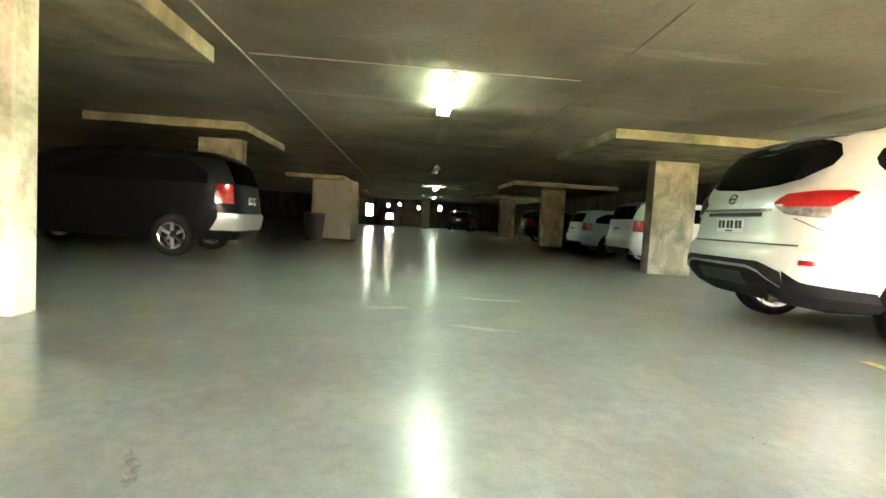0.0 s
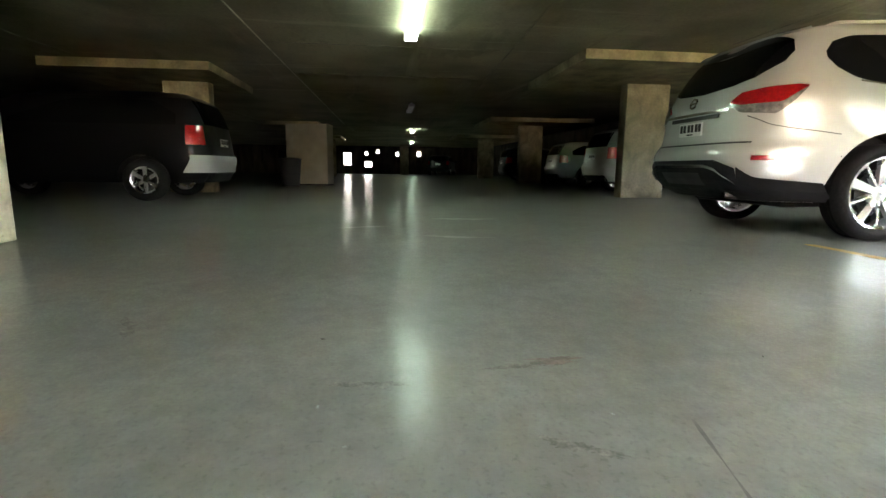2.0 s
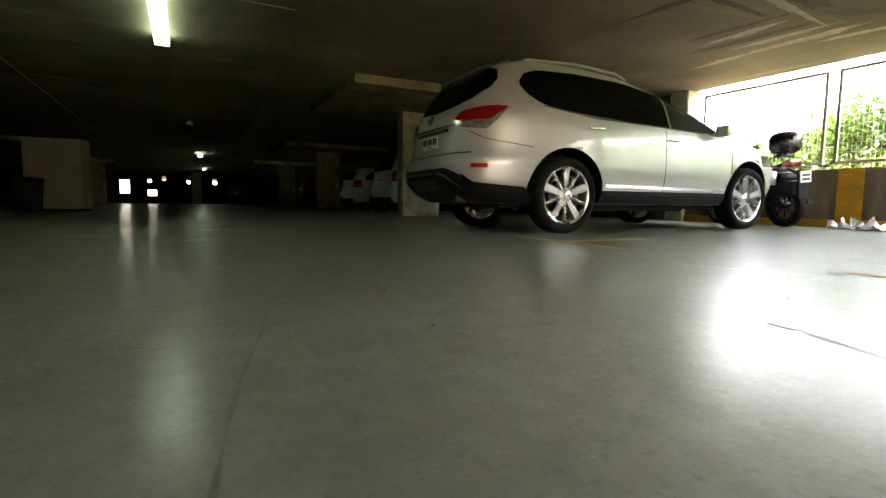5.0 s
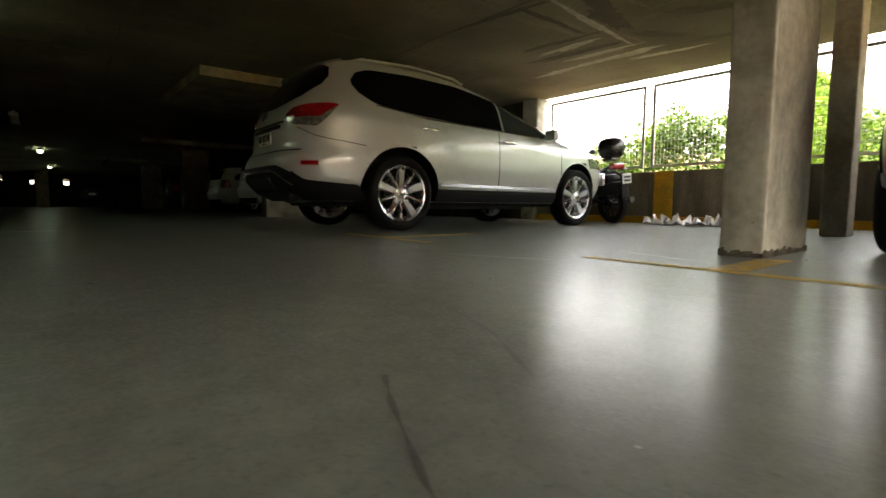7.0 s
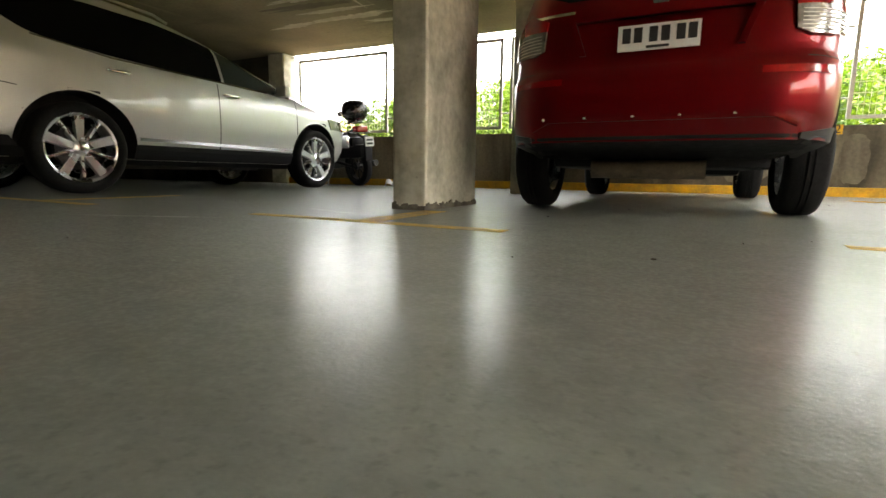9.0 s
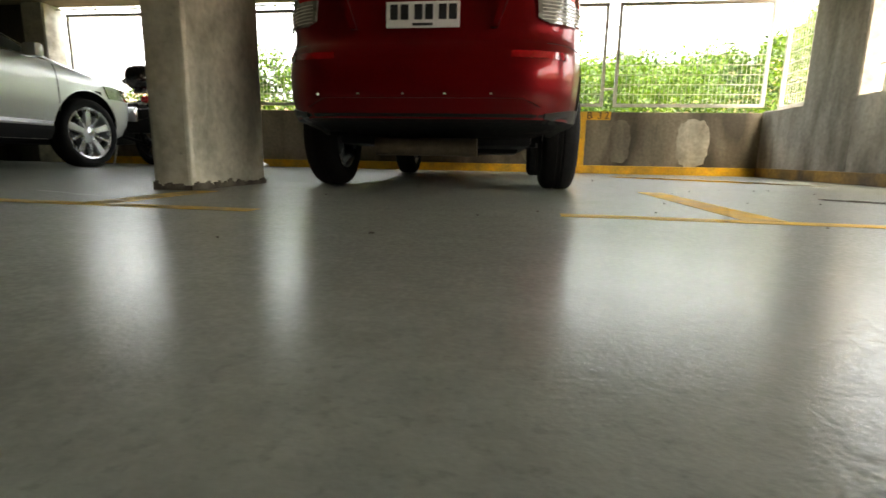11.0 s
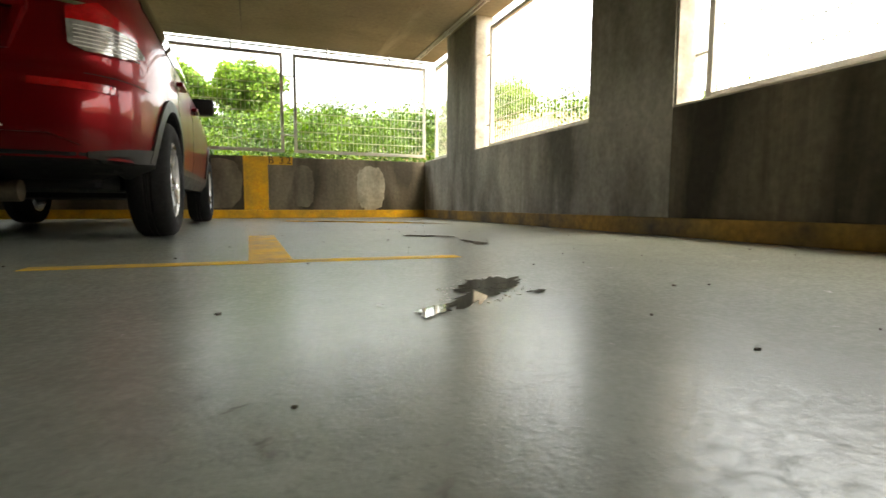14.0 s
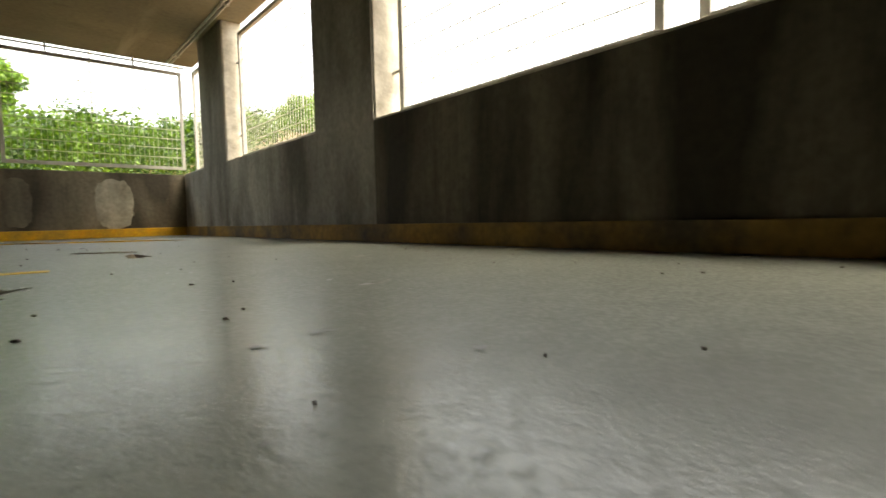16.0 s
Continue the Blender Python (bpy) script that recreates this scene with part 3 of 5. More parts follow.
# ---- cars ----
class Shell:
    """A car body as a stack of rounded plan outlines: at each height the rear end, the front end and the half width."""

    def __init__(self, rows, n=6.0, slim=1.0):
        self.t, self.n = np.array(rows, float), n
        self.t[:, 3] *= slim

    def at(self, z):
        t = self.t
        return [float(np.interp(z, t[:, 0], t[:, k])) for k in (1, 2, 3)]

    def ring(self, th, z, off=0.0):
        """The point at the angle th (0: right side, -90: rear, 90: front) and height z, pushed out by off."""
        yr, yf, w = self.at(z)
        c, s = math.cos(th), math.sin(th)
        e = 2 / self.n
        x = w * math.copysign(abs(c) ** e, c)
        y = (yr + yf) / 2 + (yf - yr) / 2 * math.copysign(abs(s) ** e, s)
        nx, ny = math.copysign(abs(c) ** (2 - e), c) / w, math.copysign(abs(s) ** (2 - e), s) / ((yf - yr) / 2)
        l = math.hypot(nx, ny) or 1
        return Vector((x + off * nx / l, y + off * ny / l, z))

    def side(self, y, z):
        """The angle on the right side at the place y along the car."""
        yr, yf, w = self.at(z)
        v = max(-0.9999, min(0.9999, (y - (yr + yf) / 2) / ((yf - yr) / 2)))
        return math.asin(math.copysign(abs(v) ** (self.n / 2), v))

    def end(self, x, z, front=False):
        """The angle on the rear (or front) at the place x across the car."""
        w = self.at(z)[2]
        v = max(-0.9999, min(0.9999, x / w))
        a = math.acos(math.copysign(abs(v) ** (self.n / 2), v))
        return a if front else -a

    def body(self, steps=46, n=88):
        bm = bmesh.new()
        z0, z1 = self.t[0, 0], self.t[-1, 0]
        rings = []
        q = self.n / 2
        vs = [0.0, 0.1, 0.2, 0.3, 0.4, 0.5, 0.6, 0.7, 0.78, 0.85, 0.9]
        first = [math.asin(v ** q) for v in vs] + [math.acos(v ** q) for v in vs[::-1]]
        quarter = sorted(set(round(a, 6) for a in first))
        angles = quarter[:-1] + [math.pi - a for a in quarter[::-1]][:-1] + [math.pi + a for a in quarter[:-1]] + [2 * math.pi - a for a in quarter[::-1]][:-1]
        for k in range(steps + 1):
            u = k / steps
            z = z0 + (z1 - z0) * (1 - (1 - u) ** 1.35)
            ring = []
            for a in angles:
                ring.append(bm.verts.new(self.ring(a, z)))
            rings.append(ring)
        n = len(angles)
        for p, q in zip(rings, rings[1:]):
            for i in range(n):
                j = (i + 1) % n
                bm.faces.new((p[i], p[j], q[j], q[i]))
        bm.faces.new(rings[0][::-1])
        bm.faces.new(rings[-1])
        bmesh.ops.triangulate(bm, faces=[f for f in bm.faces if len(f.verts) > 4])
        return bm

    def panel(self, us, lo, hi, where, off=0.005, nz=6, mirror=False, depth=0.014):
        """A raised panel on the shell: us are places along the side (or across an end), lo and hi the heights there."""
        bm = bmesh.new()
        outer, inner = [], []
        for u in us:
            a, b = (lo(u) if callable(lo) else lo), (hi(u) if callable(hi) else hi)
            co, ci = [], []
            for k in range(nz + 1):
                z = a + (b - a) * k / nz
                th = where(u, z)
                p, q = self.ring(th, z, off), self.ring(th, z, off - depth)
                if mirror:
                    p.x, q.x = -p.x, -q.x
                co.append(bm.verts.new(p))
                ci.append(bm.verts.new(q))
            outer.append(co)
            inner.append(ci)
        m, nn = len(us), nz + 1
        for i in range(m - 1):
            for k in range(nz):
                bm.faces.new((outer[i][k], outer[i + 1][k], outer[i + 1][k + 1], outer[i][k + 1]))
        for i in range(m - 1):
            for k in (0, nn - 1):
                bm.faces.new((outer[i][k], outer[i + 1][k], inner[i + 1][k], inner[i][k]))
        for i in (0, m - 1):
            for k in range(nz):
                bm.faces.new((outer[i][k], outer[i][k + 1], inner[i][k + 1], inner[i][k]))
        return bm


def curve(*pts):
    xs, ys = [p[0] for p in pts], [p[1] for p in pts]
    return lambda u: float(np.interp(u, xs, ys))


def span(a, b, n):
    return [a + (b - a) * i / (n - 1) for i in range(n)]


def corner(shell, x, y, zm, n=14):
    """Angles that run from the place x on the rear round to the place y on the right side."""
    return span(shell.end(x, zm), shell.side(y, zm), n)


def angle(u, z):
    return u


def wrap(shell, x, y, zm):
    """Maps 0..1 to angles from the place x on the rear round to the place y on the right side."""
    a, b = shell.end(x, zm), shell.side(y, zm)
    return lambda f, z: a + (b - a) * f


def cut_arches(body, axles, r, w, base):
    """Takes the wheel arches out of a body mesh."""
    cuts = []
    for y in axles:
        bm = bmesh.new()
        for s in (-1, 1):
            rod(bm, (s * (w - 0.30), y, base), (s * (w + 0.3), y, base), r, 40)
        cut = new("cut", mesh_of("cut", bm, PLASTIC))
        cut.parent = body.parent
        mod = body.modifiers.new("arch", "BOOLEAN")
        mod.operation, mod.solver, mod.object = "DIFFERENCE", "EXACT", cut
        cuts.append(cut)
    dg = bpy.context.evaluated_depsgraph_get()
    me = bpy.data.meshes.new_from_object(body.evaluated_get(dg))
    body.modifiers.clear()
    body.data = me
    me.materials.append(PLASTIC)
    for p in me.polygons:
        for y in axles:
            d = Vector((0, p.center.y - y, p.center.z - base))
            if d.length < r + 0.004 and p.center.z > 0.31 and abs(p.center.x) > w - 0.32:
                p.material_index = 1
    for c in cuts:
        bpy.data.objects.remove(c)
    for p in me.polygons:
        p.use_smooth = True
    me.set_sharp_from_angle(angle=radians(32))


def wheel(parent, x, y, r, width, rim_r, spokes, side, twin=True):
    """A wheel: hub with brake disc, tyre and cast rim with spokes; side is 1 on the right."""
    bm = B()
    lathe(bm, [(-0.02, 0.02), (0.03, 0.02), (0.03, rim_r * 0.62), (-0.02, rim_r * 0.62)], 28)
    w = part("wheel", bm, INK, parent, m=pose(x, y, r, 0, 0, 0 if side > 0 else 180))
    h = width / 2
    bm = B()
    lathe(bm, [(-h * 0.82, rim_r), (-h, rim_r + 0.03), (-h * 1.02, rim_r + (r - rim_r) * 0.55), (-h * 0.9, r - 0.02), (-h * 0.7, r - 0.003), (-h * 0.2, r), (-h * 0.17, r - 0.009), (-h * 0.1, r - 0.009), (-h * 0.07, r), (h * 0.07, r), (h * 0.1, r - 0.009), (h * 0.17, r - 0.009), (h * 0.2, r), (h * 0.7, r - 0.003), (h * 0.9, r - 0.02), (h * 1.02, rim_r + (r - rim_r) * 0.55), (h, rim_r + 0.03), (h * 0.82, rim_r)], 56)
    part("tyre", bm, RUBBER, w, smooth=40)
    bm = B()
    lathe(bm, [(-h * 0.8, rim_r - 0.012), (-h * 0.8, rim_r + 0.004), (h * 0.8, rim_r + 0.004), (h * 0.86, rim_r - 0.004), (h * 0.8, rim_r - 0.018), (h * 0.55, rim_r - 0.03)], 56)
    lathe(bm, [(h * 0.45, 0.001), (h * 0.75, 0.001), (h * 0.75, rim_r * 0.16), (h * 0.62, rim_r * 0.24), (h * 0.3, rim_r * 0.24)], 28)
    turns = [(360 / spokes * k, 1.0) for k in range(spokes)]
    if twin:
        turns += [(360 / spokes * (k + 0.5), 0.2) for k in range(spokes)]
    for a, wide in turns:
        w0, w1 = rim_r * 0.09 * (1 if wide == 1 else 0.4), rim_r * (0.135 if twin else 0.11) * (1 if wide == 1 else 0.3)
        vs = []
        for rr, ww, xx in ((rim_r * 0.18, w0, h * 0.66), (rim_r * 0.6, (w0 + w1) / 2, h * 0.70), (rim_r * 0.985, w1, h * 0.74)):
            for s in (-1, 1):
                for dx in (0.0, -0.035):
                    vs.append(bm.verts.new(Matrix.Rotation(radians(a), 4, "X") @ Vector((xx + dx, s * (ww + (0.006 if dx else 0)), rr))))
        for i in (0, 4):
            a0, a1, b0, b1 = vs[i:i + 4]
            c0, c1, d0, d1 = vs[i + 4:i + 8]
            for q in ((a0, b0, d0, c0), (a1, c1, d1, b1), (a0, c0, c1, a1), (b0, b1, d1, d0)):
                bm.faces.new(q)
    for k in range(5):
        a = 2 * math.pi * k / 5
        rod(bm, (h * 0.6, math.cos(a) * rim_r * 0.15, math.sin(a) * rim_r * 0.15), (h * 0.72, math.cos(a) * rim_r * 0.15, math.sin(a) * rim_r * 0.15), 0.008, 6)
    part("rim", bm, ALLOY, w, smooth=35)
    return w


def plate(parent, y, z, x=0.0, w=0.36, h=0.12, tilt=0):
    """A registration plate with plain dark bars in place of its characters."""
    bm = B()
    box(bm, (-w / 2, -0.006, -h / 2), (w / 2, 0.006, h / 2), 0.004)
    p = part("number_plate", bm, PLATE, parent, "white plate with plain dark bars", m=pose(x, y, z, tilt, 0, 0))
    for c in (-0.140, -0.088, -0.020, 0.032, 0.098, 0.147):
        bm = B()
        box(bm, (c * w / 0.36 - 0.019, -0.009, -0.024), (c * w / 0.36 + 0.019, -0.004, 0.046), 0.002)
        part("character_bar", bm, INK, p)
    bm = B()
    box(bm, (-0.05, -0.009, -0.052), (0.05, -0.004, -0.040))
    part("caption_bar", bm, INK, p)
    return p


def handle(parent, shell, y, z, mirror, material=CHROME):
    x = shell.ring(shell.side(y, z), z).x
    s = -1 if mirror else 1
    bm = B()
    box(bm, (-0.012, -0.10, -0.014), (0.02, 0.10, 0.014), 0.01)
    box(bm, (-0.02, -0.095, -0.012), (0.0, -0.07, 0.012))
    box(bm, (-0.02, 0.07, -0.012), (0.0, 0.095, 0.012))
    part("door_handle", bm, material, parent, "chrome door handle", smooth=40, m=pose(s * (x + 0.026), y, z, 0, 0, 0 if s > 0 else 180))


def mirror_of(parent, shell, y, z, mirror, material, size=1.0, out=0.15):
    x = shell.ring(shell.side(y, z), z).x
    s = -1 if mirror else 1
    bm = B()
    box(bm, (-0.105, -0.05, -0.085), (0.105, 0.075, 0.085), 0.045)
    rod(bm, (-0.2, 0.0, -0.05), (-0.05, 0.0, -0.03), 0.025, 8)
    part("wing_mirror", bm, material, parent, smooth=50, m=pose(s * (x + out * size), y, z + 0.04, 0, 0, 0 if s > 0 else 180) @ Matrix.Diagonal((size, size, size, 1)))


def suv(m):
    """Tall white family SUV seen from behind and from its right side."""
    S = Shell([(0.30, -0.86, 3.62, 0.88), (0.38, -1.02, 3.78, 0.93), (0.46, -1.10, 3.82, 0.95), (0.52, -1.14, 3.86, 0.965), (0.66, -1.155, 3.88, 0.978), (0.74, -1.13, 3.88, 0.98), (0.80, -1.07, 3.87, 0.98), (0.95, -1.05, 3.80, 0.975), (1.03, -1.04, 3.48, 0.968), (1.10, -1.03, 3.05, 0.958), (1.17, -1.01, 2.78, 0.94), (1.30, -0.95, 2.42, 0.895), (1.45, -0.86, 1.95, 0.845), (1.58, -0.76, 1.5, 0.795), (1.67, -0.66, 1.12, 0.745), (1.725, -0.50, 0.75, 0.67), (1.755, -0.2, 0.45, 0.55), (1.765, 0.0, 0.3, 0.42)], 4.8)
    r = root("suv", "large white family SUV with tinted rear windows and alloy wheels, parked", "car", m)
    b = new("body", mesh_of("body", S.body(), WHITE_CAR))
    b.parent = r
    cut_arches(b, (0.0, 2.9), 0.468, 0.98, 0.385)
    for mir in (False, True):
        P = lambda *a, **k: S.panel(*a, mirror=mir, **k)
        part("rear_side_window", P(span(-0.50, 1.42, 34), curve((-0.50, 1.43), (-0.44, 1.35), (-0.30, 1.265), (-0.1, 1.225), (0.3, 1.19), (1.42, 1.14)), curve((-0.50, 1.48), (-0.44, 1.56), (-0.30, 1.605), (0.2, 1.625), (0.8, 1.605), (1.42, 1.515)), S.side), TINT, r, "dark tinted side window", smooth=30)
        part("front_side_window", P(span(1.46, 2.42, 14), curve((1.46, 1.135), (2.42, 1.13)), curve((1.46, 1.50), (1.9, 1.385), (2.42, 1.16)), S.side), CLEARGLASS, r, "lightly tinted front door window", smooth=30)
        part("window_strip", P(span(-0.28, 2.45, 24), curve((-0.28, 1.24), (0.3, 1.165), (2.45, 1.11)), curve((-0.28, 1.252), (0.3, 1.179), (2.45, 1.126)), S.side, nz=1, off=0.008), CHROME, r, "thin bright waist strip")
        round_ = wrap(S, 0.46, -0.66, 1.13)
        split = curve((0, 1.11), (0.15, 1.085), (0.7, 1.09), (1, 1.205))
        lamp = part("tail_light", P(span(0, 1, 16), split, curve((0, 1.125), (0.12, 1.19), (0.5, 1.215), (0.9, 1.225), (1, 1.215)), round_, off=0.014), REDLENS, r, "red and clear wrap-around tail light", smooth=30)
        part("clear_lens", P(span(0, 1, 16), curve((0, 1.10), (0.15, 1.025), (0.62, 1.0), (0.85, 1.10), (1, 1.20)), split, round_, off=0.013), CLEARLENS, lamp, smooth=30)
        part("reflector", P(corner(S, 0.74, -0.86, 0.64, 8), 0.635, 0.675, angle, nz=2, off=0.006), REDLENS, r)
        part("bumper_seam", P(span(-0.98, -0.41, 16), curve((-0.98, 0.99), (-0.88, 0.915), (-0.76, 0.885), (-0.41, 0.835)), curve((-0.98, 0.999), (-0.88, 0.922), (-0.76, 0.892), (-0.41, 0.842)), S.side, nz=1, off=0.0015), INK, r)
        part("sill_cladding", P(span(0.45, 2.45, 12), 0.302, 0.44, S.side, nz=3, off=0.012), PLASTIC, r, "dark sill cladding")
        part("sill_strip", P(span(0.48, 2.42, 14), curve((0.48, 0.475), (2.42, 0.455)), curve((0.48, 0.505), (2.42, 0.485)), S.side, nz=2, off=0.02), CHROME, r, "chrome strip along the doors")
        for y, z0, z1 in ((1.36, 0.44, 1.12), (2.52, 0.60, 1.08)):
            part("door_seam", P([y - 0.006, y + 0.006], z0, z1, S.side, nz=10, off=0.0015), INK, r)
        part("rear_corner_cladding", P(span(0, 1, 14), 0.302, curve((0, 0.58), (0.25, 0.50), (1, 0.46)), wrap(S, 0.64, -0.455, 0.42), nz=4, off=0.012), PLASTIC, r, "dark lower bumper corner")
        part("headlight", P(span(S.side(3.2, 0.85), S.end(0.55, 0.85, True), 10), 0.80, 0.94, angle, off=0.012), CLEARLENS, r, smooth=30)
        for y in (0.0, 2.9):
            arch = B()
            for k in range(20):
                a0, a1 = (math.pi * (k / 20 * 1.06 - 0.03), math.pi * ((k + 1) / 20 * 1.06 - 0.03))
                vs = []
                for a in (a0, a1):
                    for rr, o in ((0.47, 0.005), (0.485, 0.004), (0.47, -0.012)):
                        yy, zz = y + rr * math.cos(a), max(0.31, 0.385 + rr * math.sin(a))
                        p = S.ring(S.side(yy, zz), zz, o)
                        vs.append(arch.verts.new(((-p.x if mir else p.x), p.y, p.z)))
                arch.faces.new((vs[0], vs[1], vs[4], vs[3]))
                arch.faces.new((vs[0], vs[3], vs[5], vs[2]))
            bmesh.ops.remove_doubles(arch, verts=arch.verts, dist=0.0008)
            part("arch_lip", arch, WHITE_CAR, r, smooth=40)
        for y, z in ((0.32, 1.06), (1.49, 1.015)):
            handle(r, S, y, z, mir)
        mirror_of(r, S, 2.2, 1.12, mir, WHITE_CAR, 0.8)
        s = -1 if mir else 1
        bm = B()
        pts = [(s * 0.63, -0.40, 1.70), (s * 0.64, -0.3, 1.735), (s * 0.645, 0.3, 1.765), (s * 0.64, 0.9, 1.735), (s * 0.63, 1.05, 1.69)]
        for p, q in zip(pts, pts[1:]):
            rod(bm, p, q, 0.014, 10)
        part("roof_rail", bm, STEEL, r, "silver roof rail")
        for y in (0.0, 2.9):
            wheel(r, s * 0.845, y, 0.385, 0.235, 0.29, 5, s)
    E = S.end
    part("rear_window", S.panel(span(-0.69, 0.69, 24), curve((-0.69, 1.42), (-0.58, 1.31), (-0.4, 1.265), (0, 1.24), (0.4, 1.265), (0.58, 1.31), (0.69, 1.42)), curve((-0.69, 1.50), (-0.62, 1.615), (-0.45, 1.66), (0, 1.68), (0.45, 1.66), (0.62, 1.615), (0.69, 1.50)), E), TINT, r, "dark rear window", smooth=30)
    part("windscreen", S.panel(span(-0.72, 0.72, 18), 1.17, 1.60, lambda x, z: E(x * (1 - (z - 1.17) * 0.3), z, True)), CLEARGLASS, r, smooth=30)
    part("rear_valance", S.panel(span(-0.65, 0.65, 16), 0.302, curve((-0.65, 0.57), (-0.5, 0.64), (0.5, 0.64), (0.65, 0.57)), E, nz=4, off=0.012), PLASTIC, r, "black lower rear bumper")
    part("bumper_lip", S.panel(span(-0.62, 0.62, 22), curve((-0.62, 0.44), (-0.52, 0.54), (-0.4, 0.575), (0.4, 0.575), (0.52, 0.54), (0.62, 0.44)), curve((-0.62, 0.455), (-0.52, 0.56), (-0.4, 0.60), (0.4, 0.60), (0.52, 0.56), (0.62, 0.455)), E, nz=1, off=0.024), CHROME, r, "silver lip on the lower bumper", smooth=30)
    part("tow_cover", S.panel(span(-0.3, 0.3, 6), 0.42, 0.53, E, nz=2, off=0.018), INK, r)
    part("tailgate_bar", S.panel(span(-0.36, 0.36, 8), 1.005, 1.04, E, nz=3, off=0.02), INK, r, "dark bar over the plate")
    part("tailgate_trim", S.panel(span(-0.46, 0.46, 8), 1.05, 1.075, E, nz=2, off=0.018), CHROME, r, "bright tailgate strip")
    part("tailgate_seam", S.panel(span(-0.7, 0.7, 16), 0.775, 0.79, E, nz=1, off=0.002), INK, r)
    part("spoiler", S.panel(span(-0.6, 0.6, 12), 1.665, 1.70, E, nz=2, off=0.07, depth=0.08), WHITE_CAR, r, smooth=30)
    bm = B()
    lathe(bm, [(-0.006, 0.036), (0.006, 0.036), (0.006, 0.05), (-0.006, 0.05)], 24, "z")
    box(bm, (-0.055, -0.008, -0.006), (0.055, 0.008, 0.006))
    part("badge", bm, CHROME, r, m=pose(0, -1.065, 1.16, 90 - 16, 0, 0))
    plate(r, -1.075, 0.925)
    bm = B()
    rod(bm, (-0.62, 0.0, 0.36), (0.62, 0.0, 0.36), 0.05)
    box(bm, (-0.45, -0.75, 0.28), (-0.05, -0.35, 0.42), 0.06)
    rod(bm, (-0.3, -0.4, 0.33), (-0.2, 2.4, 0.30), 0.035)
    rod(bm, (0.45, -1.0, 0.34), (0.45, -0.4, 0.32), 0.03)
    box(bm, (-0.5, 0.6, 0.22), (0.5, 2.3, 0.31), 0.03)
    part("underbody", bm, MUFFLER, r, "rusty underbody and exhaust")
    bm = B()
    box(bm, (-0.62, -0.6, 0.25), (0.62, 3.5, 0.36), 0.04)
    part("floor_pan", bm, PLASTIC, r, "black floor pan")
    return r


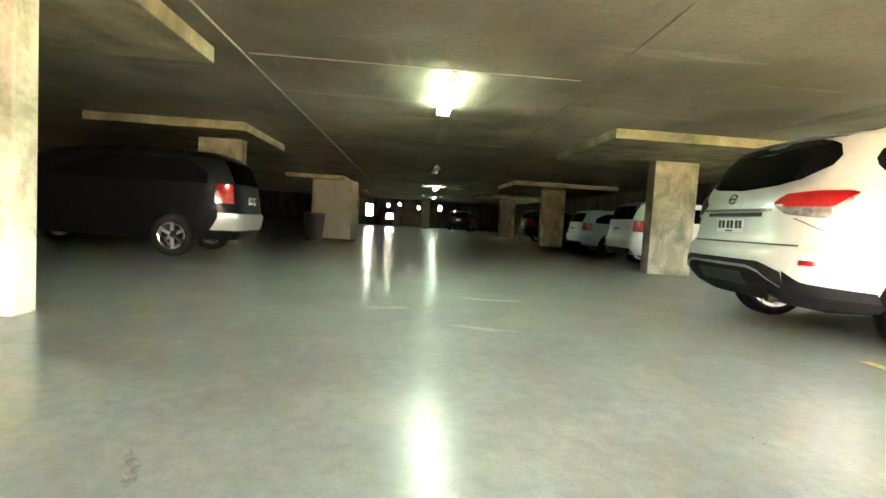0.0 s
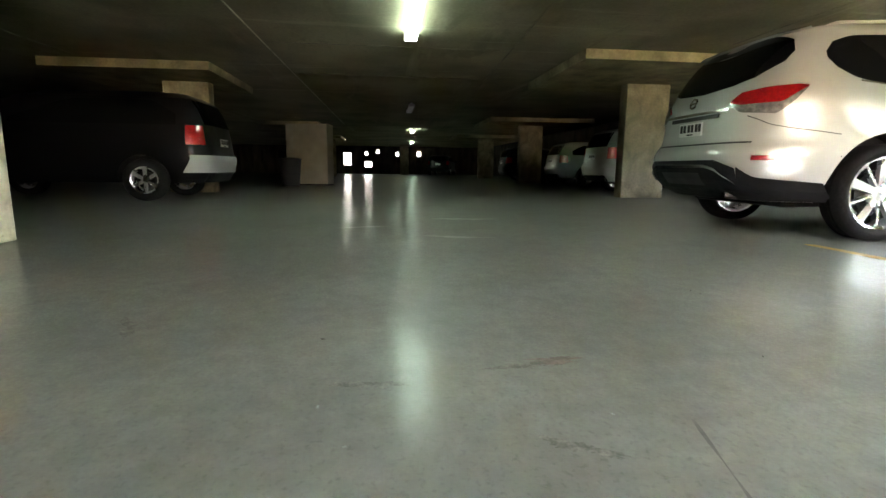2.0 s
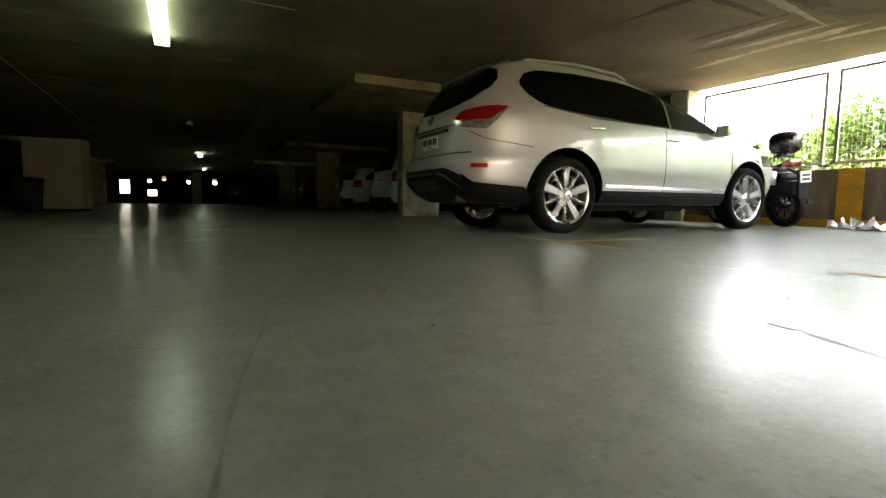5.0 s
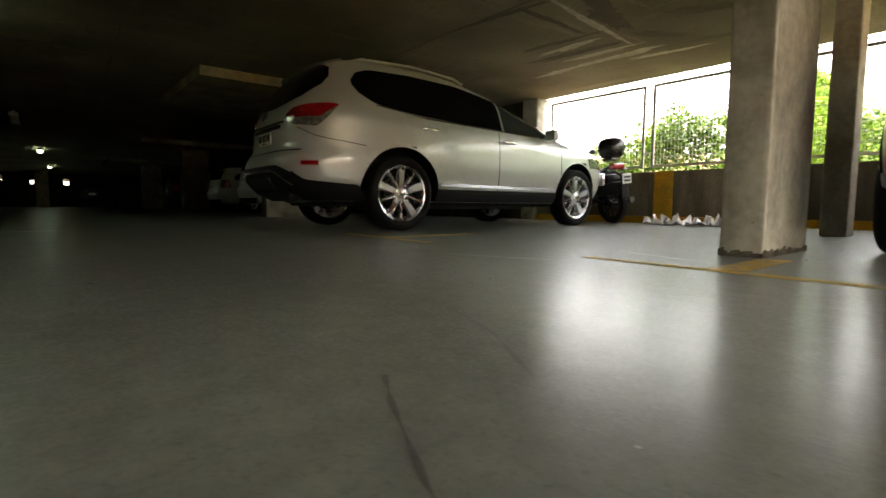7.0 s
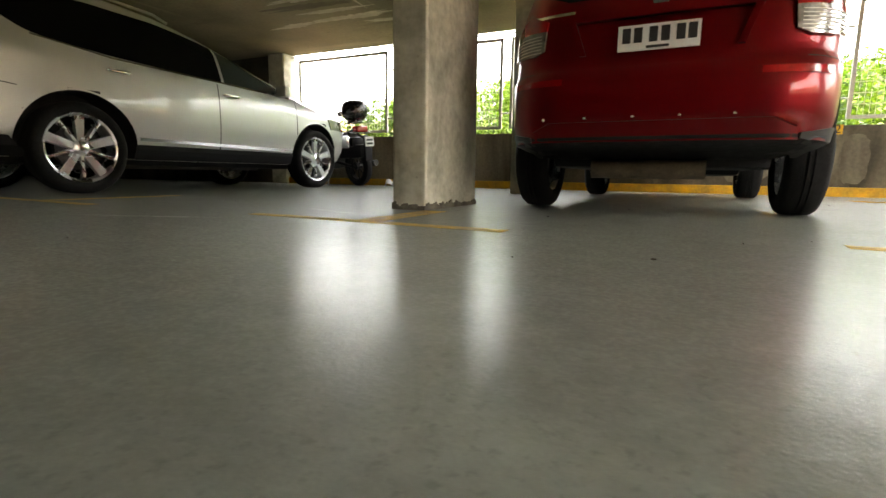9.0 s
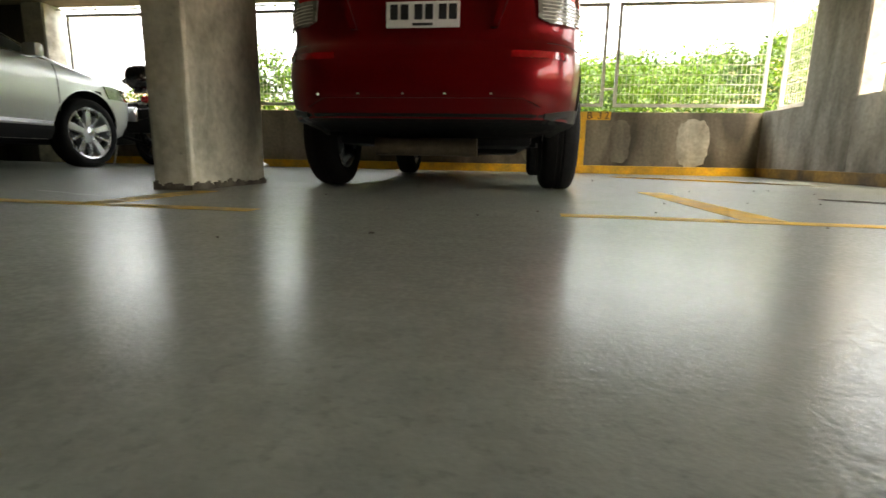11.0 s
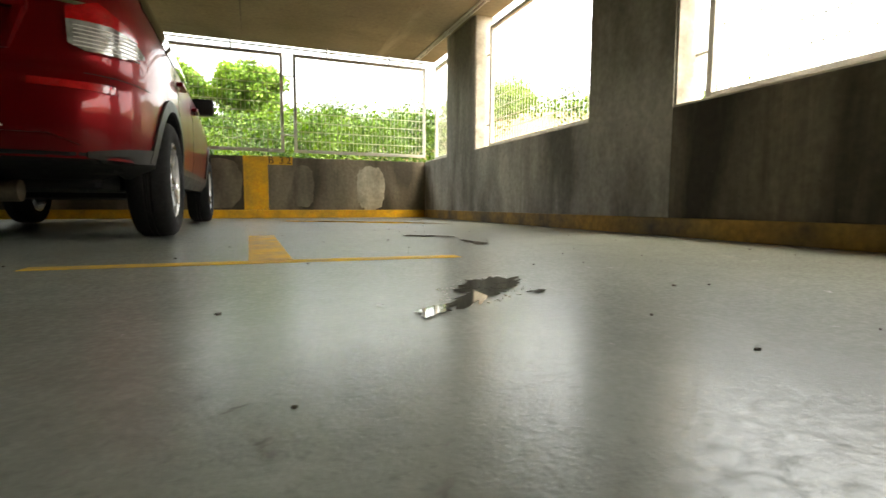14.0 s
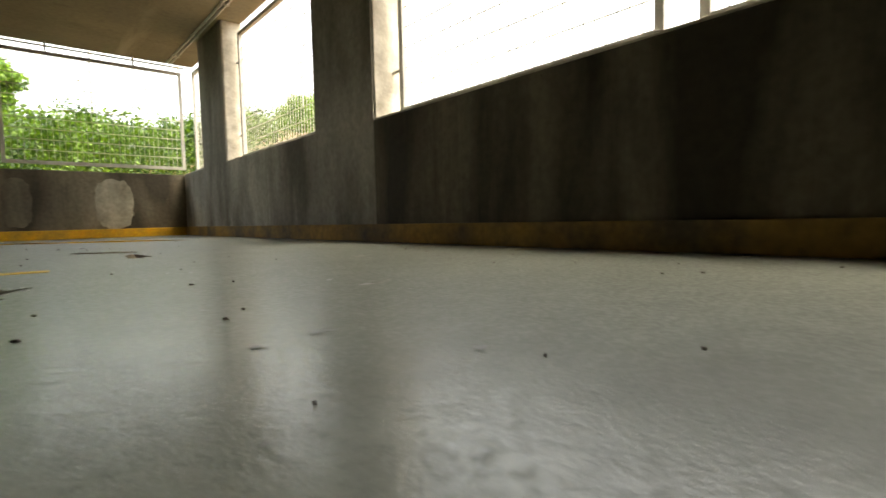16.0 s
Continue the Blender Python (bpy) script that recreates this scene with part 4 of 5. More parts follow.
def hatchback(m):
    """Red compact crossover hatchback seen from low behind."""
    S = Shell([(0.30, -0.42, 3.15, 0.80), (0.345, -0.50, 3.24, 0.83), (0.375, -0.80, 3.27, 0.845), (0.48, -0.845, 3.32, 0.86), (0.60, -0.85, 3.33, 0.868), (0.70, -0.825, 3.31, 0.87), (0.75, -0.775, 3.29, 0.868), (0.86, -0.76, 3.15, 0.862), (0.95, -0.745, 2.78, 0.852), (1.02, -0.73, 2.40, 0.842), (1.10, -0.70, 2.15, 0.82), (1.25, -0.62, 1.78, 0.775), (1.40, -0.50, 1.38, 0.715), (1.50, -0.40, 1.05, 0.66), (1.56, -0.25, 0.75, 0.57), (1.595, 0.0, 0.45, 0.42)], 6.5, 0.955)
    r = root("hatchback", "red compact crossover hatchback with grey lower cladding, parked", "car", m)
    b = new("body", mesh_of("body", S.body(), RED_CAR))
    b.parent = r
    cut_arches(b, (0.0, 2.5), 0.385, 0.835, 0.325)
    for p in b.data.polygons:
        if p.center.z < 0.372:
            p.material_index = 1
    E = S.end
    for mir in (False, True):
        P = lambda *a, **k: S.panel(*a, mirror=mir, **k)
        s = -1 if mir else 1
        round_ = wrap(S, 0.545, -0.48, 0.9)
        lamp = part("tail_light", P(span(0, 1, 14), curve((0, 0.85), (0.15, 0.825), (0.6, 0.83), (1, 0.87)), curve((0, 0.95), (0.5, 0.955), (0.85, 0.93), (1, 0.885)), round_, off=0.016), CLEARLENS, r, "clear ribbed tail light with a red top", smooth=30)
        part("red_lens", P(span(0, 0.92, 14), curve((0, 0.95), (0.5, 0.955), (0.85, 0.93), (1, 0.89)), curve((0, 1.0), (0.35, 1.05), (0.92, 0.95)), round_, off=0.015), REDLENS, lamp, smooth=30)
        for k in range(6):
            z = 0.842 + k * 0.017
            part("lens_rib", P(corner(S, 0.565, -0.53, z, 12), z, z + 0.004, angle, nz=1, off=0.0185), STEEL, lamp)
        part("side_window", P(span(-0.30, 1.75, 20), curve((-0.30, 1.16), (0.0, 1.08), (1.75, 1.03)), curve((-0.30, 1.30), (0.0, 1.40), (0.6, 1.45), (1.05, 1.40), (1.75, 1.10)), S.side), TINT, r, "dark side window", smooth=30)
        part("sill_cladding", P(span(0.40, 2.10, 12), 0.30, 0.42, S.side, nz=3, off=0.012), GREYPLASTIC, r, "grey sill cladding")
        for y in (0.0, 2.5):
            arch = B()
            for k in range(22):
                vs = []
                for a in (math.pi * (k / 22), math.pi * ((k + 1) / 22)):
                    for rr, o in ((0.386, 0.014), (0.445, 0.012), (0.445, -0.01), (0.386, -0.06)):
                        yy, zz = y + rr * math.cos(a), 0.325 + rr * math.sin(a)
                        p = S.ring(S.side(yy, max(zz, 0.31)), max(zz, 0.31), o)
                        vs.append(arch.verts.new((s * p.x, p.y, p.z)))
                for i, j in ((0, 1), (1, 2), (3, 0)):
                    arch.faces.new((vs[i], vs[j], vs[j + 4], vs[i + 4]))
            bmesh.ops.remove_doubles(arch, verts=arch.verts, dist=0.0008)
            part("arch_cladding", arch, GREYPLASTIC, r, "grey wheel arch cladding", smooth=40)
            wheel(r, s * 0.735, y, 0.325, 0.205, 0.215, 8, s, False)
        part("bumper_corner", P(span(0, 1, 14), curve((0, 0.36), (0.3, 0.31)), curve((0, 0.405), (0.4, 0.425), (1, 0.45)), wrap(S, 0.60, -0.40, 0.4), nz=4, off=0.010), GREYPLASTIC, r, "grey lower bumper corner", smooth=30)
        part("reflector", P(span(0.43, 0.70, 8), 0.655, 0.688, E, nz=2, off=0.006), REDLENS, r, "long red reflector in the bumper", smooth=30)
        part("bumper_seam", P(corner(S, 0.60, -0.42, 0.78, 10), 0.730, 0.734, angle, nz=1, off=0.0015), INK, r)
        part("door_seam", P([1.05, 1.062], 0.42, 1.04, S.side, nz=8, off=0.0015), INK, r)
        part("door_seam", P([0.30, 0.312], 0.72, 1.08, S.side, nz=8, off=0.0015), INK, r)
        handle(r, S, 0.36, 0.93, mir, RED_CAR)
        handle(r, S, 1.15, 0.91, mir, RED_CAR)
        mirror_of(r, S, 1.66, 1.0, mir, PLASTIC, 0.85, 0.06)
        part("side_badge", P(span(0.42, 0.60, 3) if not mir else span(0.40, 0.62, 3), 1.02, 1.036, E, nz=1, off=0.006), CHROME, r, "small bright badge")
    part("rear_window", S.panel(span(-0.60, 0.60, 16), curve((-0.60, 1.16), (-0.45, 1.09), (0.45, 1.09), (0.60, 1.16)), curve((-0.60, 1.40), (-0.45, 1.47), (0.45, 1.47), (0.60, 1.40)), E), TINT, r, "dark rear window", smooth=30)
    part("windscreen", S.panel(span(-0.66, 0.66, 14), 1.06, 1.44, lambda x, z: E(x * (1 - (z - 1.06) * 0.4), z, True)), TINT, r, smooth=30)
    # tailgate recess round the plate: lip above, cheeks beside
    part("plate_lip", S.panel(span(-0.42, 0.42, 12), 0.965, 1.0, E, nz=3, off=0.035, depth=0.04), RED_CAR, r, smooth=30)
    for s in (-1, 1):
        bm = B()
        vs = [bm.verts.new(p) for p in ((s * 0.42, -0.785, 0.97), (s * 0.39, -0.785, 0.97), (s * 0.33, -0.79, 0.80), (s * 0.36, -0.79, 0.80), (s * 0.42, -0.73, 0.97), (s * 0.39, -0.73, 0.97), (s * 0.33, -0.73, 0.80), (s * 0.36, -0.73, 0.80))]
        for q in ((0, 1, 2, 3), (0, 4, 5, 1), (1, 5, 6, 2), (2, 6, 7, 3), (3, 7, 4, 0)):
            bm.faces.new([vs[i] for i in q])
        part("plate_cheek", bm, RED_CAR, r)
    part("tailgate_seam", S.panel(span(-0.60, 0.60, 14), 0.745, 0.757, E, nz=1, off=0.002), INK, r)
    part("bumper_step", S.panel(span(-0.58, 0.58, 14), curve((-0.58, 0.43), (-0.5, 0.47), (0.5, 0.47), (0.58, 0.43)), curve((-0.58, 0.445), (-0.5, 0.485), (0.5, 0.485), (0.58, 0.445)), E, nz=1, off=0.012), RED_CAR, r)
    part("rear_valance", S.panel(span(-0.64, 0.64, 14), 0.372, 0.40, E, nz=2, off=0.004), PLASTIC, r, "black lower bumper edge")
    for x in (-0.52, -0.31, -0.085, 0.12, 0.342):
        p = S.ring(E(x, 0.488), 0.488, 0.005)
        bm = B()
        lathe(bm, [(-0.004, 0.001), (0.004, 0.001), (0.004, 0.005), (-0.004, 0.0075)], 14, "z")
        part("parking_sensor", bm, WIRE, r, m=pose(p.x, p.y, p.z, 90, 0, 0))
    bm = B()
    box(bm, (-0.035, -0.006, -0.02), (0.035, 0.006, 0.02), 0.006)
    part("badge", bm, CHROME, r, m=pose(0, -0.738, 1.045, 12, 0, 0))
    plate(r, -0.784, 0.862, tilt=-3)
    bm = B()
    rod(bm, (-0.6, 0.0, 0.30), (0.6, 0.0, 0.30), 0.045)
    box(bm, (-0.5, 0.5, 0.22), (0.5, 2.2, 0.31), 0.03)
    box(bm, (-0.56, -0.4, 0.255), (0.56, 2.9, 0.34), 0.03)
    part("underbody", bm, PLASTIC, r)
    bm = B()
    rod(bm, (-0.32, -0.46, 0.245), (0.26, -0.46, 0.245), 0.05, 20)
    part("exhaust_silencer", bm, SILENCER, r, "dull tan exhaust silencer", smooth=40)
    return r


def parked_car(m, paint, label, h=1.0, w=1.0, tall=False, name="parked_car", bumper=None):
    """A car deep in the garage, of which the rear end and one side are made out."""
    rows = [(0.28, -0.85, 3.3, 0.80), (0.40, -0.93, 3.42, 0.85), (0.60, -0.97, 3.45, 0.875), (0.75, -0.94, 3.42, 0.88), (0.90, -0.92, 3.2 if not tall else 3.35, 0.875), (1.0, -0.90, 2.7 if not tall else 3.0, 0.865), (1.10, -0.88, 2.35 if not tall else 2.7, 0.85), (1.30, -0.80, 1.8 if not tall else 2.2, 0.80), (1.42, -0.72, 1.3 if not tall else 1.9, 0.75), (1.50, -0.55, 0.9 if not tall else 1.5, 0.62), (1.53, -0.1, 0.5 if not tall else 1.0, 0.42)]
    rows = [(0.28 + (z - 0.28) * h, a, b, c * w) for z, a, b, c in rows]
    S = Shell(rows, 6.0)
    Z = lambda z: 0.28 + (z - 0.28) * h
    r = root(name, label, "car", m, "parked cars")
    b = new("body", mesh_of("body", S.body(30, 64), paint))
    b.parent = r
    cut_arches(b, (0.0, 2.65), 0.38, 0.88 * w, 0.32)
    for mir in (False, True):
        P = lambda *a, **k: S.panel(*a, mirror=mir, **k)
        s = -1 if mir else 1
        part("tail_light", P(corner(S, 0.66 * w, -0.62, Z(0.95)), Z(0.80), Z(1.06), angle, off=0.015), REDLENS, r, "red tail light", smooth=30)
        part("side_window", P(span(-0.5, 1.8, 14), Z(1.06), curve((-0.5, Z(1.2)), (-0.2, Z(1.38)), (1.0, Z(1.38)), (1.8, Z(1.12))), S.side), TINT, r, "dark window", smooth=30)
        for y in (0.0, 2.65):
            wheel(r, s * 0.76 * w, y, 0.32, 0.205, 0.205, 6, s, False)
        mirror_of(r, S, 2.0, Z(1.03), mir, paint)
    part("rear_window", S.panel(span(-0.6 * w, 0.6 * w, 10), Z(1.08), Z(1.40), S.end), TINT, r, smooth=30)
    part("rear_bumper", S.panel(span(-0.8 * w, 0.8 * w, 16), Z(0.42), Z(0.66), S.end, off=0.03, depth=0.04), bumper or paint, r, smooth=30)
    part("rear_valance", S.panel(span(-0.62 * w, 0.62 * w, 10), 0.285, Z(0.42), S.end, off=0.006), PLASTIC, r)
    plate(r, S.at(Z(0.85))[0] - 0.012, Z(0.85))
    return r


suv(pose(-6.45, 4.27, 0, 0, 0, -1.2))
hatchback(pose(-1.073, 5.19, 0))
# shade is put into the black body colour, lamplight into the silver bumper
parked_car(pose(-10.85, -3.32, 0, 0, 0, 180), DARK_CAR, "people carrier parked in the shade, coloured black but for its lit silver bumper", 1.12, 1.0, True, "people_carrier", SILVER_CAR)
parked_car(pose(-13.65, 6.22, 0), WHITE_CAR, "pale hatchback parked in the dark beside a pillar")
parked_car(pose(-17.6, 6.5, 0), WHITE_CAR, "pale small car parked in the dark", 0.9, 0.95)
parked_car(pose(-25.0, 6.6, 0), DARK_CAR, "dark car parked deep in the garage")
parked_car(pose(-40.5, 4.4, 0, 0, 0, 75), DARK_CAR, "dark car parked across the far end")


# ---- lamps on the ceiling ----
def tube_lamp(x, y, turn, on=True):
    r = root("ceiling_lamp", "fluorescent batten lamp on the ceiling, lit" if on else "fluorescent batten lamp on the ceiling, unlit", "lamp", pose(x, y, 0, 0, 0, turn), "batten lamps")
    h = 0.84
    bm = B()
    box(bm, (-h, -0.035, CEIL_Z - 0.045), (h, 0.035, CEIL_Z - 0.002), 0.012)
    part("housing", bm, LAMPBODY, r)
    bm = B()
    box(bm, (-h + 0.02, -0.085, CEIL_Z - 0.11), (h - 0.02, 0.085, CEIL_Z - 0.045), 0.03)
    part("diffuser", bm, TUBE if on else LAMPBODY, r, "lit white diffuser" if on else "", smooth=40)
    for s in (-h, h):
        bm = B()
        box(bm, (s - 0.014, -0.087, CEIL_Z - 0.114), (s + 0.014, 0.087, CEIL_Z - 0.04), 0.006)
        part("end_cap", bm, LAMPBODY, r)


tube_lamp(-8.25, 0.68, 0)
tube_lamp(-17.2, 1.05, 0, False)
tube_lamp(-26.2, 1.58, 0)
tube_lamp(-37.0, 2.08, 0)


# ---- mesh fence panels in the openings ----
def fence_panel(width, height, m, thick=0.0045, label="welded wire mesh panel in a galvanised steel frame"):
    """Stands on z = 0 along x, from 0 to width."""
    r = root("fence", label, "fence", m, "mesh fence panels")
    t = 0.02
    for name, lo, hi in (("frame_post", (0, -t, 0), (2 * t, t, height)), ("frame_post", (width - 2 * t, -t, 0), (width, t, height)), ("frame_rail", (2 * t, -t, 0), (width - 2 * t, t, 2 * t)), ("frame_rail", (2 * t, -t, height - 2 * t), (width - 2 * t, t, height))):
        bm = B()
        box(bm, lo, hi, 0.003)
        part(name, bm, STEEL, r)
    bm = B()
    n = int((width - 0.08) / 0.055)
    for i in range(1, n):
        x = 0.04 + (width - 0.08) * i / n
        box(bm, (x - 0.0022, -0.0022, 0.03), (x + 0.0022, 0.0022, height - 0.03))
    tagged(part("wire_mesh", bm, WIRE, r, "thin pale upright wires"), kind="stuff")
    bm = B()
    k = int((height - 0.08) / 0.125)
    for i in range(1, k):
        z = 0.04 + (height - 0.08) * i / k
        box(bm, (0.03, -0.009, z - thick), (width - 0.03, -0.003, z + thick))
    tagged(part("wire_mesh", bm, WIRE, r, "thin pale level wires"), kind="stuff")
    return r


FENCE_Y = PAR_Y + 0.13
first = fence_panel(1.93, 1.335, pose(0.735, FENCE_Y, 0.905))
for x in (-1.33, -3.39, -5.45, -7.51):
    copy_thing(first, pose(x, FENCE_Y, 0.905))
for y0, y1, lab in ((8.19, 9.0, 0), (5.16, 7.16, 0), (2.47, 4.21, 1), (0.5, 2.34, 1)):
    fence_panel(y1 - y0, 1.36, pose(WALL_X + 0.16, y0, 0.86 - 0.03 * lab, 0, 0, 90), 0.0022)
# rail above the parapet panels, stubs on the parapet
bm = B()
box(bm, (-7.7, FENCE_Y - 0.015, 2.30), (WALL_X + 0.1, FENCE_Y + 0.015, 2.315), 0.003)
thing("top_rail", bm, STEEL, "slim steel rail under the ceiling edge", "rail", "structure")
def bracket(a, b):
    bm = B()
    rod(bm, a, b, 0.011, 8)
    thing("fence_clip", bm, STEEL, "short steel clip holding a mesh panel", "clip", group="fence clips")


for x in (0.67, -1.39, -3.45, -5.51):
    for z in (1.14, 1.94):
        bracket((x - 0.075, FENCE_Y, z), (x + 0.075, FENCE_Y, z))
for x in (-7.0, -6.2, -4.95, -4.1, -2.9, -2.0, -0.85, -0.05, 1.2, 2.1):
    bracket((x, FENCE_Y, 2.235), (x, FENCE_Y, CEIL_Z + 0.01))
for y, d in ((7.16, 0.10), (4.21, 0.10)):
    for z in (1.12, 1.92):
        bracket((WALL_X + 0.16, y - 0.02, z), (WALL_X + 0.16, y + d, z))
# thin conduits under the ceiling along the side wall
for x in (2.50, 2.545):
    bm = B()
    rod(bm, (x, 4.2, CEIL_Z - 0.014), (x, PAR_Y + 0.1, CEIL_Z - 0.014), 0.013, 8)
    for y in (4.6, 5.7, 6.8, 7.9, 8.8):
        box(bm, (x - 0.022, y - 0.012, CEIL_Z - 0.03), (x + 0.022, y + 0.012, CEIL_Z + 0.002), 0.003)
    thing("conduit", bm, STEEL, "thin grey conduit clipped under the ceiling", "conduit", "structure")
# pale mortar patches on the parapet
MORTAR = stained_concrete("pale_mortar", (0.46, 0.42, 0.32), (0.26, 0.23, 0.165), 6.0, 0.6)
WASH = stained_concrete("thin_lime_wash", (0.21, 0.185, 0.132), (0.10, 0.086, 0.06), 4.0, 0.3)


def mortar_patch(x, z, a, b, material, depth, label):
    bm = B()
    n = 36
    rg = random.Random(int(x * 100))
    wob = [rg.uniform(0.94, 1.05) for _ in range(n)]
    pts = []
    for k in range(n):
        c, d = math.cos(2 * math.pi * k / n), math.sin(2 * math.pi * k / n)
        pts.append((x + wob[k] * a * math.copysign(abs(c) ** 0.6, c), z + wob[k] * b * math.copysign(abs(d) ** 0.75, d)))
    lo = [bm.verts.new((u, PAR_Y - depth, v)) for u, v in pts]
    hi = [bm.verts.new((u, PAR_Y + 0.004, v)) for u, v in pts]
    bm.faces.new(lo)
    for k in range(n):
        bm.faces.new((lo[k], lo[(k + 1) % n], hi[(k + 1) % n], hi[k]))
    thing("trim", bm, material, label, "wall patch", "structure")


mortar_patch(1.78, 0.42, 0.205, 0.31, MORTAR, 0.006, "pale rounded mortar patch on the parapet")
mortar_patch(0.84, 0.43, 0.135, 0.29, WASH, 0.003, "faint pale wash on the parapet")
mortar_patch(-0.23, 0.46, 0.27, 0.33, WASH, 0.003, "broad pale wash on the parapet")


# ---- outside: ground, hedge, trees, poles ----
def ground_z(x, y):
    d = max(0.0, y - 9.5)
    e = max(0.0, x - 3.3)
    return -0.25 + 3.1 * (1 - math.exp(-d / 5.5)) * (0.9 + 0.1 * math.sin(x * 0.35)) + (3.0 + 2.8 * min(1.0, max(0.0, (9.0 - y) / 9.0))) * (1 - math.exp(-e / 8.0))


bm = B()
xs = [-400, -120, -60, -40, -30, -25, -20, -16, -12, -9, -6, -3, 0, 2.835, 5, 8, 11, 15, 20, 26, 33, 42, 60, 120, 400]
yys = [-400, -120, -60, -30, -14, -8, -3, 2, 6, 8, 9.245, 11, 13, 15, 17, 20, 24, 29, 36, 46, 60, 120, 400]
vg = [[bm.verts.new((x, y, ground_z(min(max(x, -40), 60), min(y, 80)) if (x >= 2.83 or y >= 9.24) else -0.35)) for y in yys] for x in xs]
for i in range(len(xs) - 1):
    for j in range(len(yys) - 1):
        bm.faces.new((vg[i][j], vg[i + 1][j], vg[i + 1][j + 1], vg[i][j + 1]))
thing("ground", bm, EARTH, "rising reddish earth and dry grass outside", "ground", "structure", smooth=60)


def leaves(verts, faces, centre, radius, count, size, rng, flat=1.0):
    """Adds small bent leaves round a centre."""
    for _ in range(count):
        d = Vector((rng.gauss(0, 1), rng.gauss(0, 1), rng.gauss(0, 1) * flat)).normalized() * radius * rng.uniform(0.55, 1.05)
        c = Vector(centre) + Vector((d.x, d.y, d.z))
        a, b = Vector((rng.uniform(-1, 1), rng.uniform(-1, 1), rng.uniform(-0.6, 1))).normalized(), Vector((rng.uniform(-1, 1), rng.uniform(-1, 1), rng.uniform(-1, 1)))
        b = a.cross(b).normalized()
        s = size * rng.uniform(0.6, 1.4)
        k = len(verts)
        verts += [c - a * s, c + b * s * 0.42, c + a * s, c - b * s * 0.42]
        faces.append((k, k + 1, k + 2, k + 3))


def foliage(name, verts, faces, material):
    me = bpy.data.meshes.new(name)
    me.from_pydata([tuple(v) for v in verts], [], faces)
    me.materials.append(material)
    return me


rng = random.Random(7)
verts, faces = [], []
for _ in range(760):
    x, y = rng.uniform(-5.6, 13), 10.1 + 9.0 * rng.random() ** 1.3
    h = rng.uniform(0.4, 0.8) * (1.0 if x > -4 else 1.25) * (1.0 if x < 3 else 0.75)
    if x > 2.3 and y < 11.2 and rng.random() < 0.5 or x > 4.6 and rng.random() < 0.85:
        continue
    z = ground_z(x, y)
    leaves(verts, faces, (x, y, z + h * 0.6), h, 230, 0.042 if y < 13 else 0.062, rng, 0.9)
for bx, by, bz, n in ((1.5, 12.0, 1.75, 7), (0.6, 12.4, 1.5, 5), (-0.6, 12.0, 1.35, 4), (2.3, 12.6, 1.6, 5), (-6.9, 10.6, 1.30, 8), (-6.1, 10.6, 1.65, 11), (-6.4, 10.3, 1.0, 7), (-5.3, 10.6, 1.7, 11), (-5.4, 10.3, 1.0, 7), (-7.3, 10.5, 0.9, 6), (-4.4, 10.7, 1.75, 9), (-3.6, 10.9, 1.75, 8)):
    for _ in range(n):
        c = (bx + rng.gauss(0, 0.4), by + rng.gauss(0, 0.3), bz + rng.uniform(-0.45, 0.15))
        leaves(verts, faces, c, rng.uniform(0.28, 0.45), 260, 0.042, rng, 0.9)
ob = new("hedge", foliage("hedge", verts, faces, LEAF))
tagged(ob, "dense bright green shrubs on the bank outside", "shrubs", kind="stuff")
verts, faces = [], []
for _ in range(70):
    x, y = rng.uniform(12, 34), rng.uniform(-6, 26)
    h = rng.uniform(0.3, 0.8)
    leaves(verts, faces, (x, y, ground_z(x, y) + h * 0.4), h, 45, 0.13, rng, 0.8)
ob = new("scrub", foliage("scrub", verts, faces, LEAF))
tagged(ob, "low green scrub on the earth bank", "scrub", kind="stuff")


def tree(x, y, height, crown, seed):
    rg = random.Random(seed)
    z0 = ground_z(x, y) - 0.1
    r = root("tree", "leafy green tree with a rounded crown outside", "tree", pose(x, y, z0), "trees")
    bm = B()
    rod(bm, (0, 0, 0), (0.05, 0.02, height * 0.45), 0.13, 10, 0.09)
    tips = []
    for k in range(24):
        a, e = k * 2.4, -0.85 + 1.75 * (k + 0.5) / 24
        q = math.sqrt(max(0.05, 1 - e * e)) * rg.uniform(0.45, 0.85)
        tip = Vector((math.cos(a) * crown * q, math.sin(a) * crown * q, height * (0.65 + 0.27 * e)))
        rod(bm, (0.04, 0.02, height * rg.uniform(0.32, 0.45)), tip, 0.05, 7, 0.015)
        tips.append(tip)
    part("trunk", bm, BARK, r, "trunk with limbs")
    vs, fs = [], []
    for tip in tips:
        for _ in range(5):
            c = tip + Vector((rg.gauss(0, 0.12), rg.gauss(0, 0.12), rg.gauss(0, 0.10))) * crown
            leaves(vs, fs, c, crown * rg.uniform(0.18, 0.30), 170, 0.062, rg)
    ob = new("crown", foliage("crown", vs, fs, LEAF2))
    ob.parent = r
    tagged(ob, "crown of many small leaves")


tree(0.07, 18.0, 2.55, 1.0, 3)
tree(-1.75, 18.2, 2.40, 0.92, 4)
tree(-6.2, 21, 2.6, 1.3, 5)
tree(14, 28, 3.0, 1.8, 6)
for x, y, h in ((2.6, 18.0, 4.5), (4.77, 18.0, 4.5), (12, 24.8, 4.5)):
    bm = B()
    rod(bm, (x, y, ground_z(x, y) - 0.1), (x, y, ground_z(x, y) + h), 0.026, 8)
    thing("pole", bm, STEEL, "thin grey pole on the bank", "pole", group="poles")


